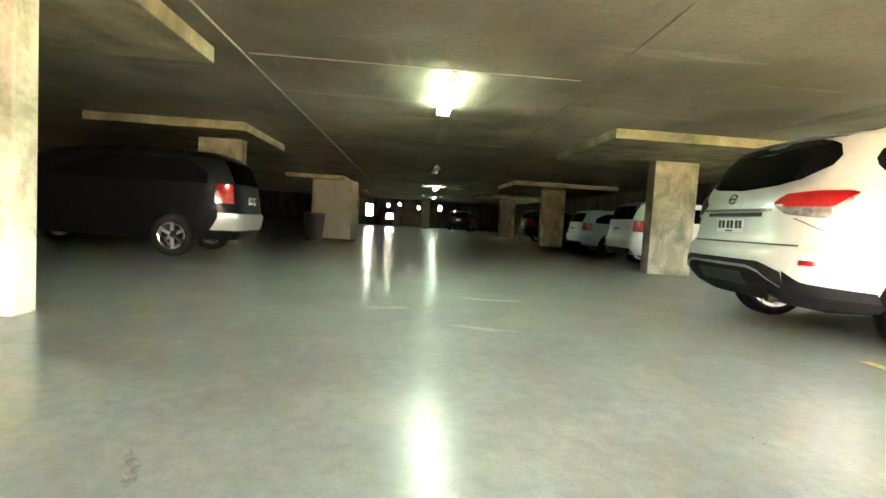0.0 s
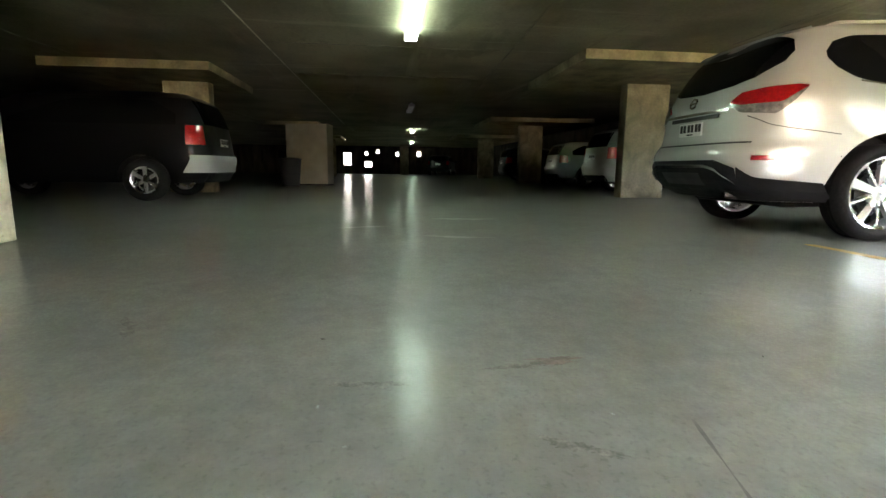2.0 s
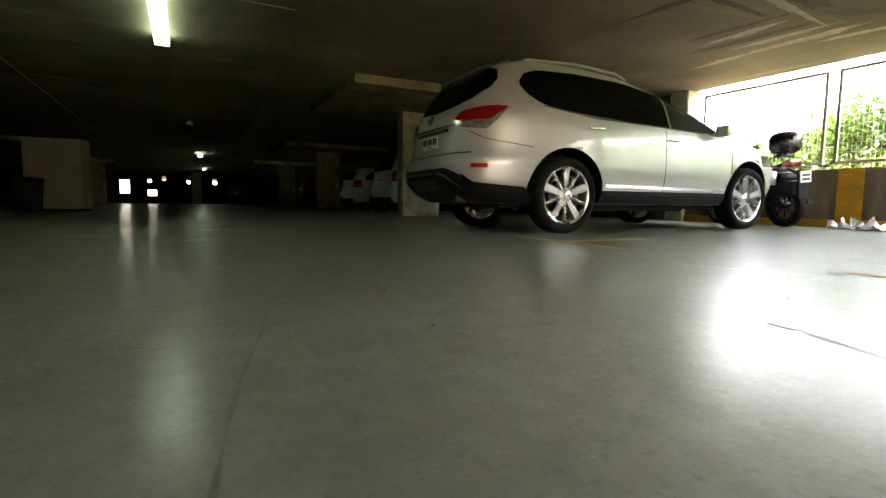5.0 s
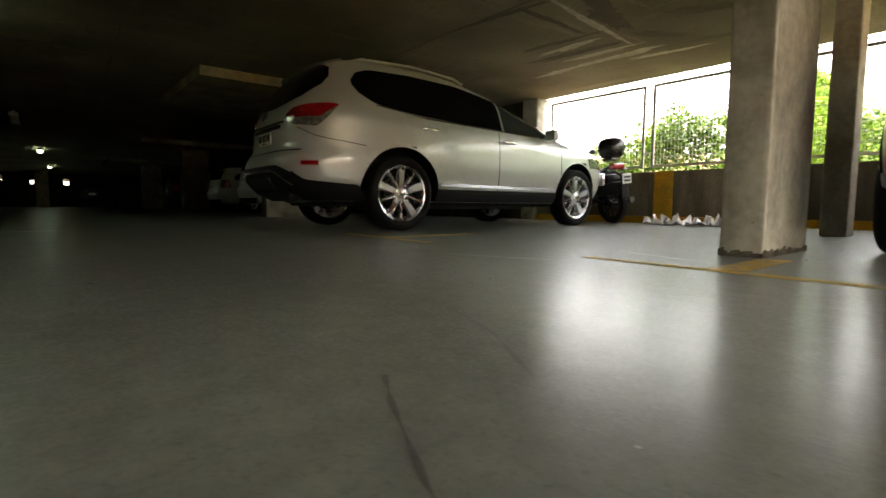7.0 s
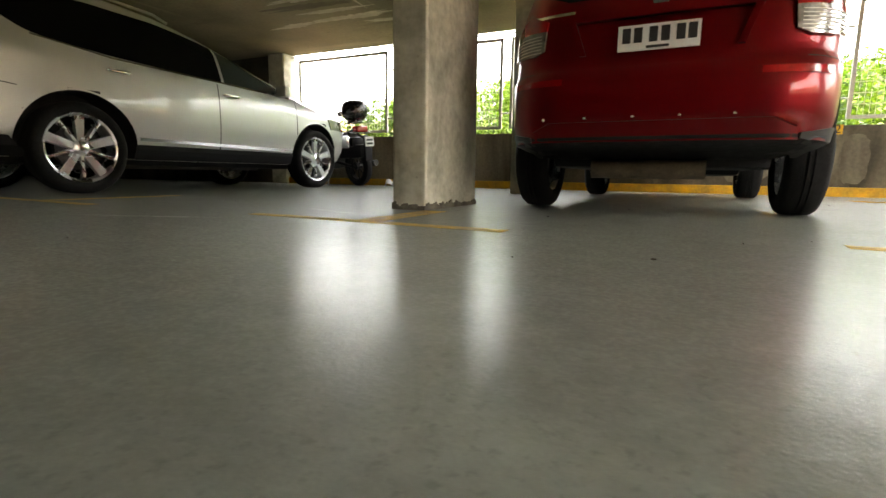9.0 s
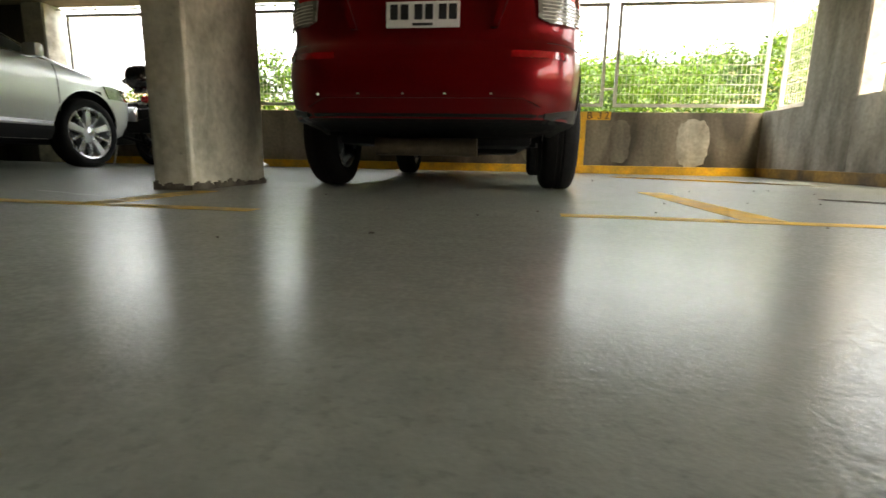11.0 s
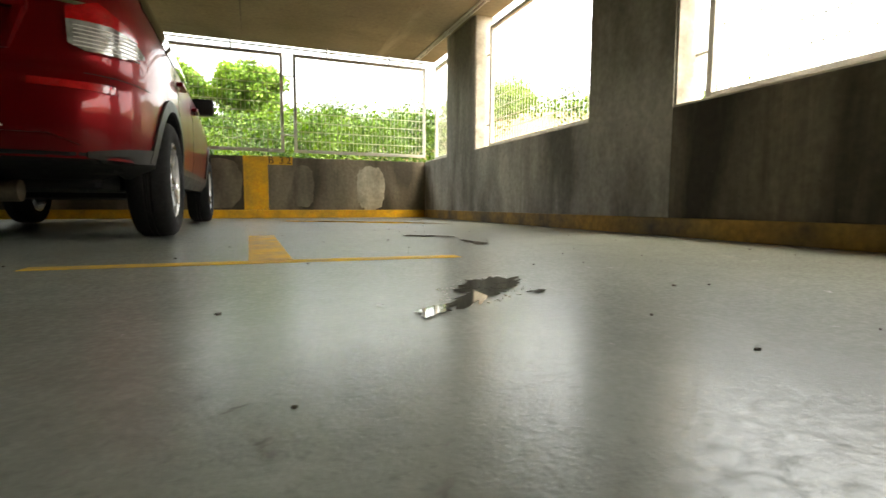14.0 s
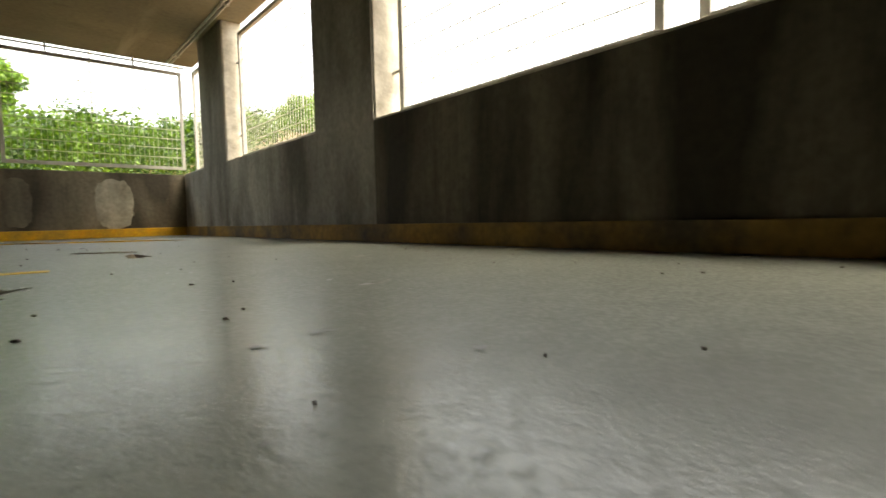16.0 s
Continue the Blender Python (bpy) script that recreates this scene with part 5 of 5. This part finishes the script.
# ---- things in the empty bay and along the aisle ----
def motorcycle(m):
    r = root("motorcycle", "dark parked motorcycle with a black top case", "motorcycle", m)
    for y in (0.0, 1.28):
        bm = B()
        lathe(bm, [(-0.065, 0.22), (-0.075, 0.26), (-0.045, 0.30), (0, 0.31), (0.045, 0.30), (0.075, 0.26), (0.065, 0.22)], 40)
        w = part("wheel", bm, RUBBER, r, "black tyre", smooth=40, m=pose(0, y, 0.31))
        bm = B()
        lathe(bm, [(-0.04, 0.2), (0.04, 0.2), (0.04, 0.225), (-0.04, 0.225)], 36)
        lathe(bm, [(-0.06, 0.001), (0.06, 0.001), (0.06, 0.045), (-0.06, 0.045)], 16)
        for k in range(8):
            a = math.pi * k / 4
            rod(bm, (0, 0.04 * math.cos(a), 0.04 * math.sin(a)), (0, 0.21 * math.cos(a), 0.21 * math.sin(a)), 0.009, 6)
        part("rim", bm, DARK_CAR, w)
    bm = B()
    bmesh.ops.create_icosphere(bm, subdivisions=4, radius=1)
    for v in bm.verts:
        v.co = Vector([math.copysign(abs(c) ** 0.72, c) for c in v.co])
        v.co = Vector((v.co.x * 0.235, -0.02 + v.co.y * 0.225, 1.18 + v.co.z * 0.165))
    box(bm, (-0.225, -0.215, 1.15), (0.225, 0.18, 1.166), 0.004)
    box(bm, (-0.09, -0.12, 0.98), (0.09, 0.14, 1.03), 0.01)
    bmesh.ops.transform(bm, matrix=Matrix.Diagonal((0.8, 0.8, 1.0, 1)), verts=bm.verts)
    part("top_case", bm, CASE, r, "glossy black rounded top case", smooth=40)
    bm = B()
    box(bm, (-0.13, 0.05, 0.76), (0.13, 0.78, 0.86), 0.04)
    part("seat", bm, PLASTIC, r)
    bm = B()
    box(bm, (-0.16, -0.1, 0.62), (0.16, 0.62, 0.78), 0.06)
    part("tail_fairing", bm, DARK_CAR, r, "dark tail fairing", smooth=40)
    bm = B()
    box(bm, (-0.15, 0.72, 0.76), (0.15, 1.10, 0.98), 0.07)
    part("fuel_tank", bm, DARK_CAR, r, smooth=40)
    bm = B()
    box(bm, (-0.17, 0.45, 0.28), (0.17, 0.95, 0.72), 0.06)
    part("engine", bm, GREYPLASTIC, r, smooth=40)
    bm = B()
    rod(bm, (-0.09, 0, 0.31), (-0.09, 0.6, 0.42), 0.025)
    rod(bm, (0.09, 0, 0.31), (0.09, 0.6, 0.42), 0.025)
    for s in (-0.1, 0.1):
        rod(bm, (s, 0.02, 0.4), (s, 0.25, 0.8), 0.022)
    rod(bm, (-0.1, 0.0, 0.31), (0.1, 0.0, 0.31), 0.02)
    rod(bm, (-0.11, 0.25, 0.8), (0.11, 0.25, 0.8), 0.024)
    rod(bm, (-0.1, 0.01, 0.3), (-0.1, 0.02, 0.42), 0.024)
    rod(bm, (0.1, 0.01, 0.3), (0.1, 0.02, 0.42), 0.024)
    rod(bm, (0, -0.1, 0.92), (0, 0.3, 0.82), 0.03)
    part("frame", bm, DARK_CAR, r)
    bm = B()
    rod(bm, (-0.36, 0.98, 1.04), (0.36, 0.98, 1.04), 0.014)
    part("handlebar", bm, DARK_CAR, r)
    for s in (-0.1, 0.1):
        bm = B()
        rod(bm, (s, 1.28, 0.31), (s, 1.08, 1.0), 0.024)
        part("fork", bm, STEEL, r)
    bm = B()
    rod(bm, (0.17, -0.25, 0.36), (0.17, 0.5, 0.30), 0.05, 14)
    part("silencer", bm, MUFFLER, r, smooth=40)
    bm = B()
    box(bm, (-0.11, -0.19, 0.84), (0.11, -0.06, 0.94), 0.03)
    part("tail_light", bm, REDLENS, r, "red tail light")
    bm = B()
    box(bm, (-0.07, -0.30, 0.40), (0.07, -0.27, 0.75), 0.02)
    rod(bm, (0, -0.28, 0.72), (0, -0.05, 0.82), 0.02)
    part("mudguard", bm, PLASTIC, r)
    bm = B()
    box(bm, (-0.085, -0.345, 0.62), (0.085, -0.335, 0.77), 0.004)
    num = part("number_plate", bm, PLATE, r, "white plate with plain dark bars")
    for z in (0.665, 0.72):
        bm = B()
        box(bm, (-0.06, -0.348, z - 0.016), (0.06, -0.344, z + 0.016))
        part("character_bar", bm, INK, num)
    bm = B()
    box(bm, (-0.13, -0.26, 0.44), (0.13, 0.36, 0.66), 0.07)
    part("rear_fender", bm, PLASTIC, r, "black rear fender", smooth=40)
    for s in (-1, 1):
        bm = B()
        box(bm, (s * 0.19 - 0.03, -0.06, 0.60), (s * 0.19 + 0.03, 0.5, 0.80), 0.028)
        part("side_panel", bm, CHROME if s < 0 else DARK_CAR, r, "bright side panel" if s < 0 else "", smooth=40)
    for s in (-1, 1):
        bm = B()
        bmesh.ops.create_icosphere(bm, subdivisions=2, radius=1, matrix=Matrix.Translation((s * 0.4, 0.95, 1.2)) @ Matrix.Diagonal((0.07, 0.02, 0.045, 1)))
        rod(bm, (s * 0.3, 0.98, 1.05), (s * 0.4, 0.96, 1.19), 0.008, 6)
        part("mirror", bm, PLASTIC, r)
        bm = B()
        rod(bm, (s * 0.08, -0.12, 0.84), (s * 0.18, -0.14, 0.84), 0.02, 8)
        part("indicator", bm, CLEARLENS, r)
    bm = B()
    rod(bm, (-0.12, 0.6, 0.3), (-0.26, 0.55, 0.0), 0.014)
    part("side_stand", bm, STEEL, r)
    return r


motorcycle(pose(-5.66, 8.45, 0, 0, -5, 72))

# crumpled foil sunshade on the floor
rg = random.Random(11)
bm = B()
nx, ny = 26, 9
grid = [[bm.verts.new((-5.05 + 1.10 * i / nx + rg.uniform(-0.02, 0.02), 8.22 + 0.38 * j / ny + rg.uniform(-0.03, 0.03) + 0.05 * math.sin(i), 0.006 + 0.17 * abs(math.sin(i * 0.9 + j * 0.5) * math.sin(j * 0.75 + 0.4)) * rg.uniform(0.4, 1.1))) for j in range(ny)] for i in range(nx)]
for i in range(nx - 1):
    for j in range(ny - 1):
        bm.faces.new((grid[i][j], grid[i + 1][j], grid[i + 1][j + 1], grid[i][j + 1]))
sheet = thing("foil_sheet", bm, FOIL, "crumpled silver foil sunshade lying on the floor", "foil sheet")
sheet.modifiers.new("thick", "SOLIDIFY").thickness = 0.004

# white cabinet and bin along the aisle
r = root("cabinet", "tall dull cream service cabinet standing beside the aisle", "cabinet", pose(-17.3, -1.93, 0, 0, 0, -12))
bm = B()
box(bm, (-0.28, -0.62, 0.05), (0.28, 0.62, 1.78), 0.012)
part("body", bm, WHITEPANEL, r)
for s in (-1, 1):
    bm = B()
    box(bm, (0.281, 0.005 if s > 0 else -0.60, 0.09), (0.296, 0.60 if s > 0 else -0.005, 1.74), 0.004)
    part("door", bm, WHITEPANEL, r)
bm = B()
box(bm, (-0.26, -0.6, 0), (0.26, 0.6, 0.05))
part("plinth", bm, PLASTIC, r)
r = root("bin", "black plastic rubbish bin", "bin", pose(-16.4, -2.35, 0, 0, 0, -12))
bm = B()
bmesh.ops.create_cone(bm, cap_ends=True, segments=24, radius1=0.24, radius2=0.30, depth=0.72, matrix=Matrix.Translation((0, 0, 0.36)))
part("body", bm, PLASTIC, r, smooth=40)
bm = B()
lathe(bm, [(0.72, 0.001), (0.72, 0.31), (0.76, 0.31), (0.79, 0.2), (0.80, 0.001)], 24, "z")
part("lid", bm, PLASTIC, r, smooth=40)


# ---- water and stains on the floor ----
def blot(x, y, a, b, seed, material, label, category, z=0.002, turn=0.0, rough=0.35):
    """An irregular flat patch."""
    rg = random.Random(seed)
    ph = [rg.uniform(0, 6.28) for _ in range(16)]
    bm = B()
    n = 110
    c = bm.verts.new((0, 0, 0))
    ring = []
    for k in range(n):
        t = 2 * math.pi * k / n
        s = 1 + rough * sum(math.sin((i + 2 + (i > 5) * i) * t + ph[i]) / (i ** 0.8 + 1.6) for i in range(16))
        ring.append(bm.verts.new((a * s * math.cos(t), b * s * math.sin(t), 0)))
    for k in range(n):
        bm.faces.new((c, ring[k], ring[(k + 1) % n]))
    thing(name_of(category), bm, material, label, category, "structure", m=pose(x, y, z, 0, 0, turn))


def name_of(c):
    return c.replace(" ", "_")


for i, (x, y, a, b) in enumerate(((0.655, 2.90, 0.15, 0.055), (0.69, 2.98, 0.09, 0.05), (0.47, 2.735, 0.05, 0.022), (0.75, 2.84, 0.022, 0.014))):
    blot(x, y, a, b, 60 + i, PUDDLE, "ragged shallow puddle reflecting the opening" if i < 3 else "small splash of water beside a puddle", "puddle", turn=(48, 60, 35, 40)[i], rough=0.4, z=0.002 + 0.0004 * i)
blot(1.16, 4.70, 0.13, 0.09, 3, PUDDLE, "dark wet patch on the floor", "damp patch", turn=-40)
blot(1.21, 4.17, 0.13, 0.05, 4, PUDDLE, "dark wet patch on the floor", "damp patch", turn=85)
blot(1.35, 7.05, 0.75, 0.16, 5, PUDDLE, "long shallow puddle near the parapet", "puddle", turn=-34, rough=0.4)
blot(0.75, 7.5, 0.35, 0.12, 6, PUDDLE, "dark wet patch near the parapet", "damp patch", turn=-30)
for i, (x, y, a) in enumerate(((1.37, 2.48, 0.045), (1.356, 2.62, 0.03), (1.39, 2.35, 0.014), (1.78, 3.11, 0.03), (0.995, 2.115, 0.03), (1.08, 2.13, 0.034), (1.165, 1.93, 0.026), (0.907, 1.865, 0.012), (0.686, 2.086, 0.02), (0.909, 3.276, 0.014), (1.016, 3.367, 0.014), (1.122, 3.152, 0.02), (1.072, 2.846, 0.016), (0.624, 2.452, 0.012), (0.708, 2.219, 0.012), (0.296, 2.556, 0.016), (0.288, 2.213, 0.024), (0.181, 2.30, 0.016), (0.389, 2.807, 0.030), (0.412, 2.334, 0.006), (0.367, 2.578, 0.010), (0.311, 2.268, 0.010), (1.176, 3.118, 0.02), (1.02, 2.41, 0.014), (1.64, 1.62, 0.012), (-0.013, 2.212, 0.010), (0.046, 2.324, 0.012), (-0.005, 2.73, 0.014), (-2.41, 1.9, 0.012))):
    blot(x, y, a * 0.4, a * 0.2, 20 + i, DAMP, "small dark drip stain on the floor", "drip stain", turn=37 * i, rough=0.5)
blot(-3.31, 0.83, 0.09, 0.018, 140, RUST, "faint reddish smear on the floor", "floor stain", turn=95, rough=0.5)
for i, (x, y, a) in enumerate(((-3.084, 0.187, 0.014), (-2.99, 0.852, 0.010), (-2.912, 0.262, 0.008), (-2.433, 0.523, 0.012), (-1.578, 1.83, 0.010), (-2.111, 1.28, 0.007), (-0.393, 2.198, 0.012), (-0.373, 2.187, 0.012), (-1.95, 2.5, 0.010))):
    blot(x, y, a * 0.45, a * 0.28, 80 + i, CHIP, "pale paint chip on the floor", "paint chip", turn=50 * i, rough=0.4)
# dull smudges and pale scrapes in the floor paint
SMUDGE = mat("dull_smudge", (0.18, 0.187, 0.158), rough=0.6, spec=0.25, vary=0.25, scale=30.0, fine=120.0)
SCRAPE = mat("pale_scrape", (0.235, 0.255, 0.215), rough=0.5, spec=0.3, vary=0.2, scale=25.0, fine=90.0)
for i, (x, y, a, b, turn) in enumerate(((0.154, 2.402, 0.012, 0.004, 30), (0.177, 2.323, 0.010, 0.005, 70), (1.266, 2.681, 0.05, 0.012, 50), (1.403, 2.485, 0.06, 0.014, 35), (-3.723, -0.534, 0.10, 0.03, 20), (-3.196, 0.291, 0.09, 0.02, 80), (-3.284, 0.757, 0.11, 0.02, 95), (-2.87, 0.725, 0.07, 0.02, 60), (1.819, 3.242, 0.09, 0.02, 60))):
    blot(x, y, a, b, 160 + i, SMUDGE, "dull smudge worn into the floor paint", "floor smudge", z=0.0008, turn=turn, rough=0.35)
for i, (x, y, a, b, turn) in enumerate(((-6.6, 0.15, 0.16, 0.05, 100), (-5.9, 0.9, 0.20, 0.04, 80), (-7.3, 1.2, 0.25, 0.06, 95), (-3.05, 3.2, 0.22, 0.02, 20), (-2.6, 3.9, 0.20, 0.018, 160))):
    blot(x, y, a, b, 180 + i, SCRAPE, "pale scrape in the floor paint", "floor scrape", z=0.0008, turn=turn, rough=0.6)
# lime smears and soot patches left on the ceiling by the formwork
SOOT = mat("soot_patch", (0.115, 0.096, 0.066), rough=0.9, vary=0.25, scale=4.0, dark=(0.09, 0.075, 0.05))
SMEAR = mat("lime_smear", (0.54, 0.49, 0.385), rough=0.9, vary=0.15, scale=4.0, dark=(0.40, 0.36, 0.27))
for i, (x, y, a, b, turn, m) in enumerate(((-5.0, 5.95, 0.62, 0.045, 92, SOOT), (-4.47, 6.2, 0.60, 0.15, 100, SOOT), (-4.74, 6.35, 0.95, 0.045, 97, SMEAR), (-5.45, 6.62, 0.50, 0.06, 4, SOOT), (-5.45, 6.88, 0.45, 0.07, -3, SMEAR), (-5.55, 7.14, 0.68, 0.085, 3, SOOT), (-5.35, 7.40, 0.52, 0.06, 5, SMEAR), (-5.25, 7.72, 0.62, 0.09, -2, SMEAR), (-4.72, 8.05, 0.50, 0.06, 6, SMEAR), (-6.3, 7.75, 0.40, 0.07, 0, SMEAR), (-4.4, 7.3, 0.35, 0.10, 60, SOOT), (-5.3, 5.4, 0.55, 0.05, 8, SOOT), (-3.7, 6.9, 0.40, 0.12, 35, SOOT), (-3.9, 7.9, 0.45, 0.08, 10, SOOT))):
    blot(x, y, a, b, 120 + i, m, "old smear left on the bare ceiling slab", "ceiling stain", z=CEIL_Z - 0.0025 - 0.0003 * i, turn=turn, rough=0.30)
# crumbs of dirt blown in over the bays
rg = random.Random(21)
bm = B()
for _ in range(170):
    x, y = rg.uniform(-4.2, 2.3), rg.uniform(0.9, 10.6)
    if rg.random() < 0.5:
        x = 2.3 - abs(rg.gauss(0, 1.2))
    s, k, a0 = 0.002 + 0.0045 * rg.random() ** 3, rg.choice((5, 6, 7)), rg.uniform(0, 6)
    top = [bm.verts.new((x + s * rg.uniform(0.5, 1.3) * math.cos(a0 + 6.283 * i / k), y + s * rg.uniform(0.4, 1.0) * math.sin(a0 + 6.283 * i / k), 0.0022 + 0.002 * rg.random())) for i in range(k)]
    low = [bm.verts.new((v.co.x, v.co.y, 0.0)) for v in top]
    bm.faces.new(top)
    for i in range(k):
        bm.faces.new((low[i], low[(i + 1) % k], top[(i + 1) % k], top[i]))
thing("dirt", bm, mat("dirt_crumbs", (0.09, 0.08, 0.065), rough=0.9, vary=0.3, scale=3.0), "small dark crumbs of dirt scattered over the floor", "dirt", "stuff")
# tyre marks and joints
def arc(pts, w, label):
    bm = B()
    P = [Vector((*p, 0)) for p in pts]
    Q = []
    for i in range(len(P) - 1):
        for k in range(6):
            Q.append(P[i].lerp(P[i + 1], k / 6))
    Q.append(P[-1])
    L = []
    for i, p in enumerate(Q):
        d = (Q[min(i + 1, len(Q) - 1)] - Q[max(i - 1, 0)]).normalized()
        n = Vector((-d.y, d.x, 0)) * w / 2 * (0.6 + 0.4 * math.sin(i * 1.3))
        L.append((bm.verts.new(p + n), bm.verts.new(p - n)))
    for (a, b), (c, d) in zip(L, L[1:]):
        bm.faces.new((a, b, d, c))
    thing("tyre_mark", bm, mat("tyre_scuff", (0.105, 0.107, 0.095), rough=0.5, vary=0.2, scale=12), label, "tyre mark", "structure", m=pose(0, 0, 0.0015))


arc([(-2.95, 1.02), (-2.65, 0.945), (-2.43, 0.90), (-2.1, 0.85)], 0.011, "thin dark tyre mark curving over the floor")
arc([(-2.42, 2.19), (-2.27, 2.15), (-2.02, 2.052), (-1.80, 1.917)], 0.013, "dark tyre mark curving over the floor")
arc([(-1.95, 1.74), (-1.854, 1.689), (-1.667, 1.605), (-1.5, 1.55)], 0.011, "thin dark tyre mark curving over the floor")
arc([(-2.795, 2.979), (-2.55, 2.985), (-2.375, 3.018)], 0.012, "thin dark crack in the floor paint")
# pale flecks along the rim of the near puddle: sky glints on droplets, as colour
rg = random.Random(33)
bm = B()
for _ in range(120):
    a = rg.uniform(0, 6.283)
    u, v = 0.17 * math.cos(a) * rg.uniform(0.8, 1.25), 0.075 * math.sin(a) * rg.uniform(0.8, 1.35)
    c, d = math.cos(radians(48)), math.sin(radians(48))
    x, y, q = 0.665 + u * c - v * d, 2.93 + u * d + v * c, 0.0012 + 0.003 * rg.random() ** 3
    ring = [bm.verts.new((x + q * rg.uniform(0.6, 1.2) * math.cos(k * 1.257), y + q * rg.uniform(0.6, 1.2) * math.sin(k * 1.257), 0.0012)) for k in range(5)]
    foot = [bm.verts.new((w.co.x, w.co.y, 0.0)) for w in ring]
    bm.faces.new(ring)
    for k in range(5):
        bm.faces.new((foot[k], foot[(k + 1) % 5], ring[(k + 1) % 5], ring[k]))
thing("crust", bm, mat("droplet_glint", (0.70, 0.69, 0.62), rough=0.22, vary=0.1, scale=40), "pale flecks painted for the glints of wet droplets round a puddle", "crust", "stuff")
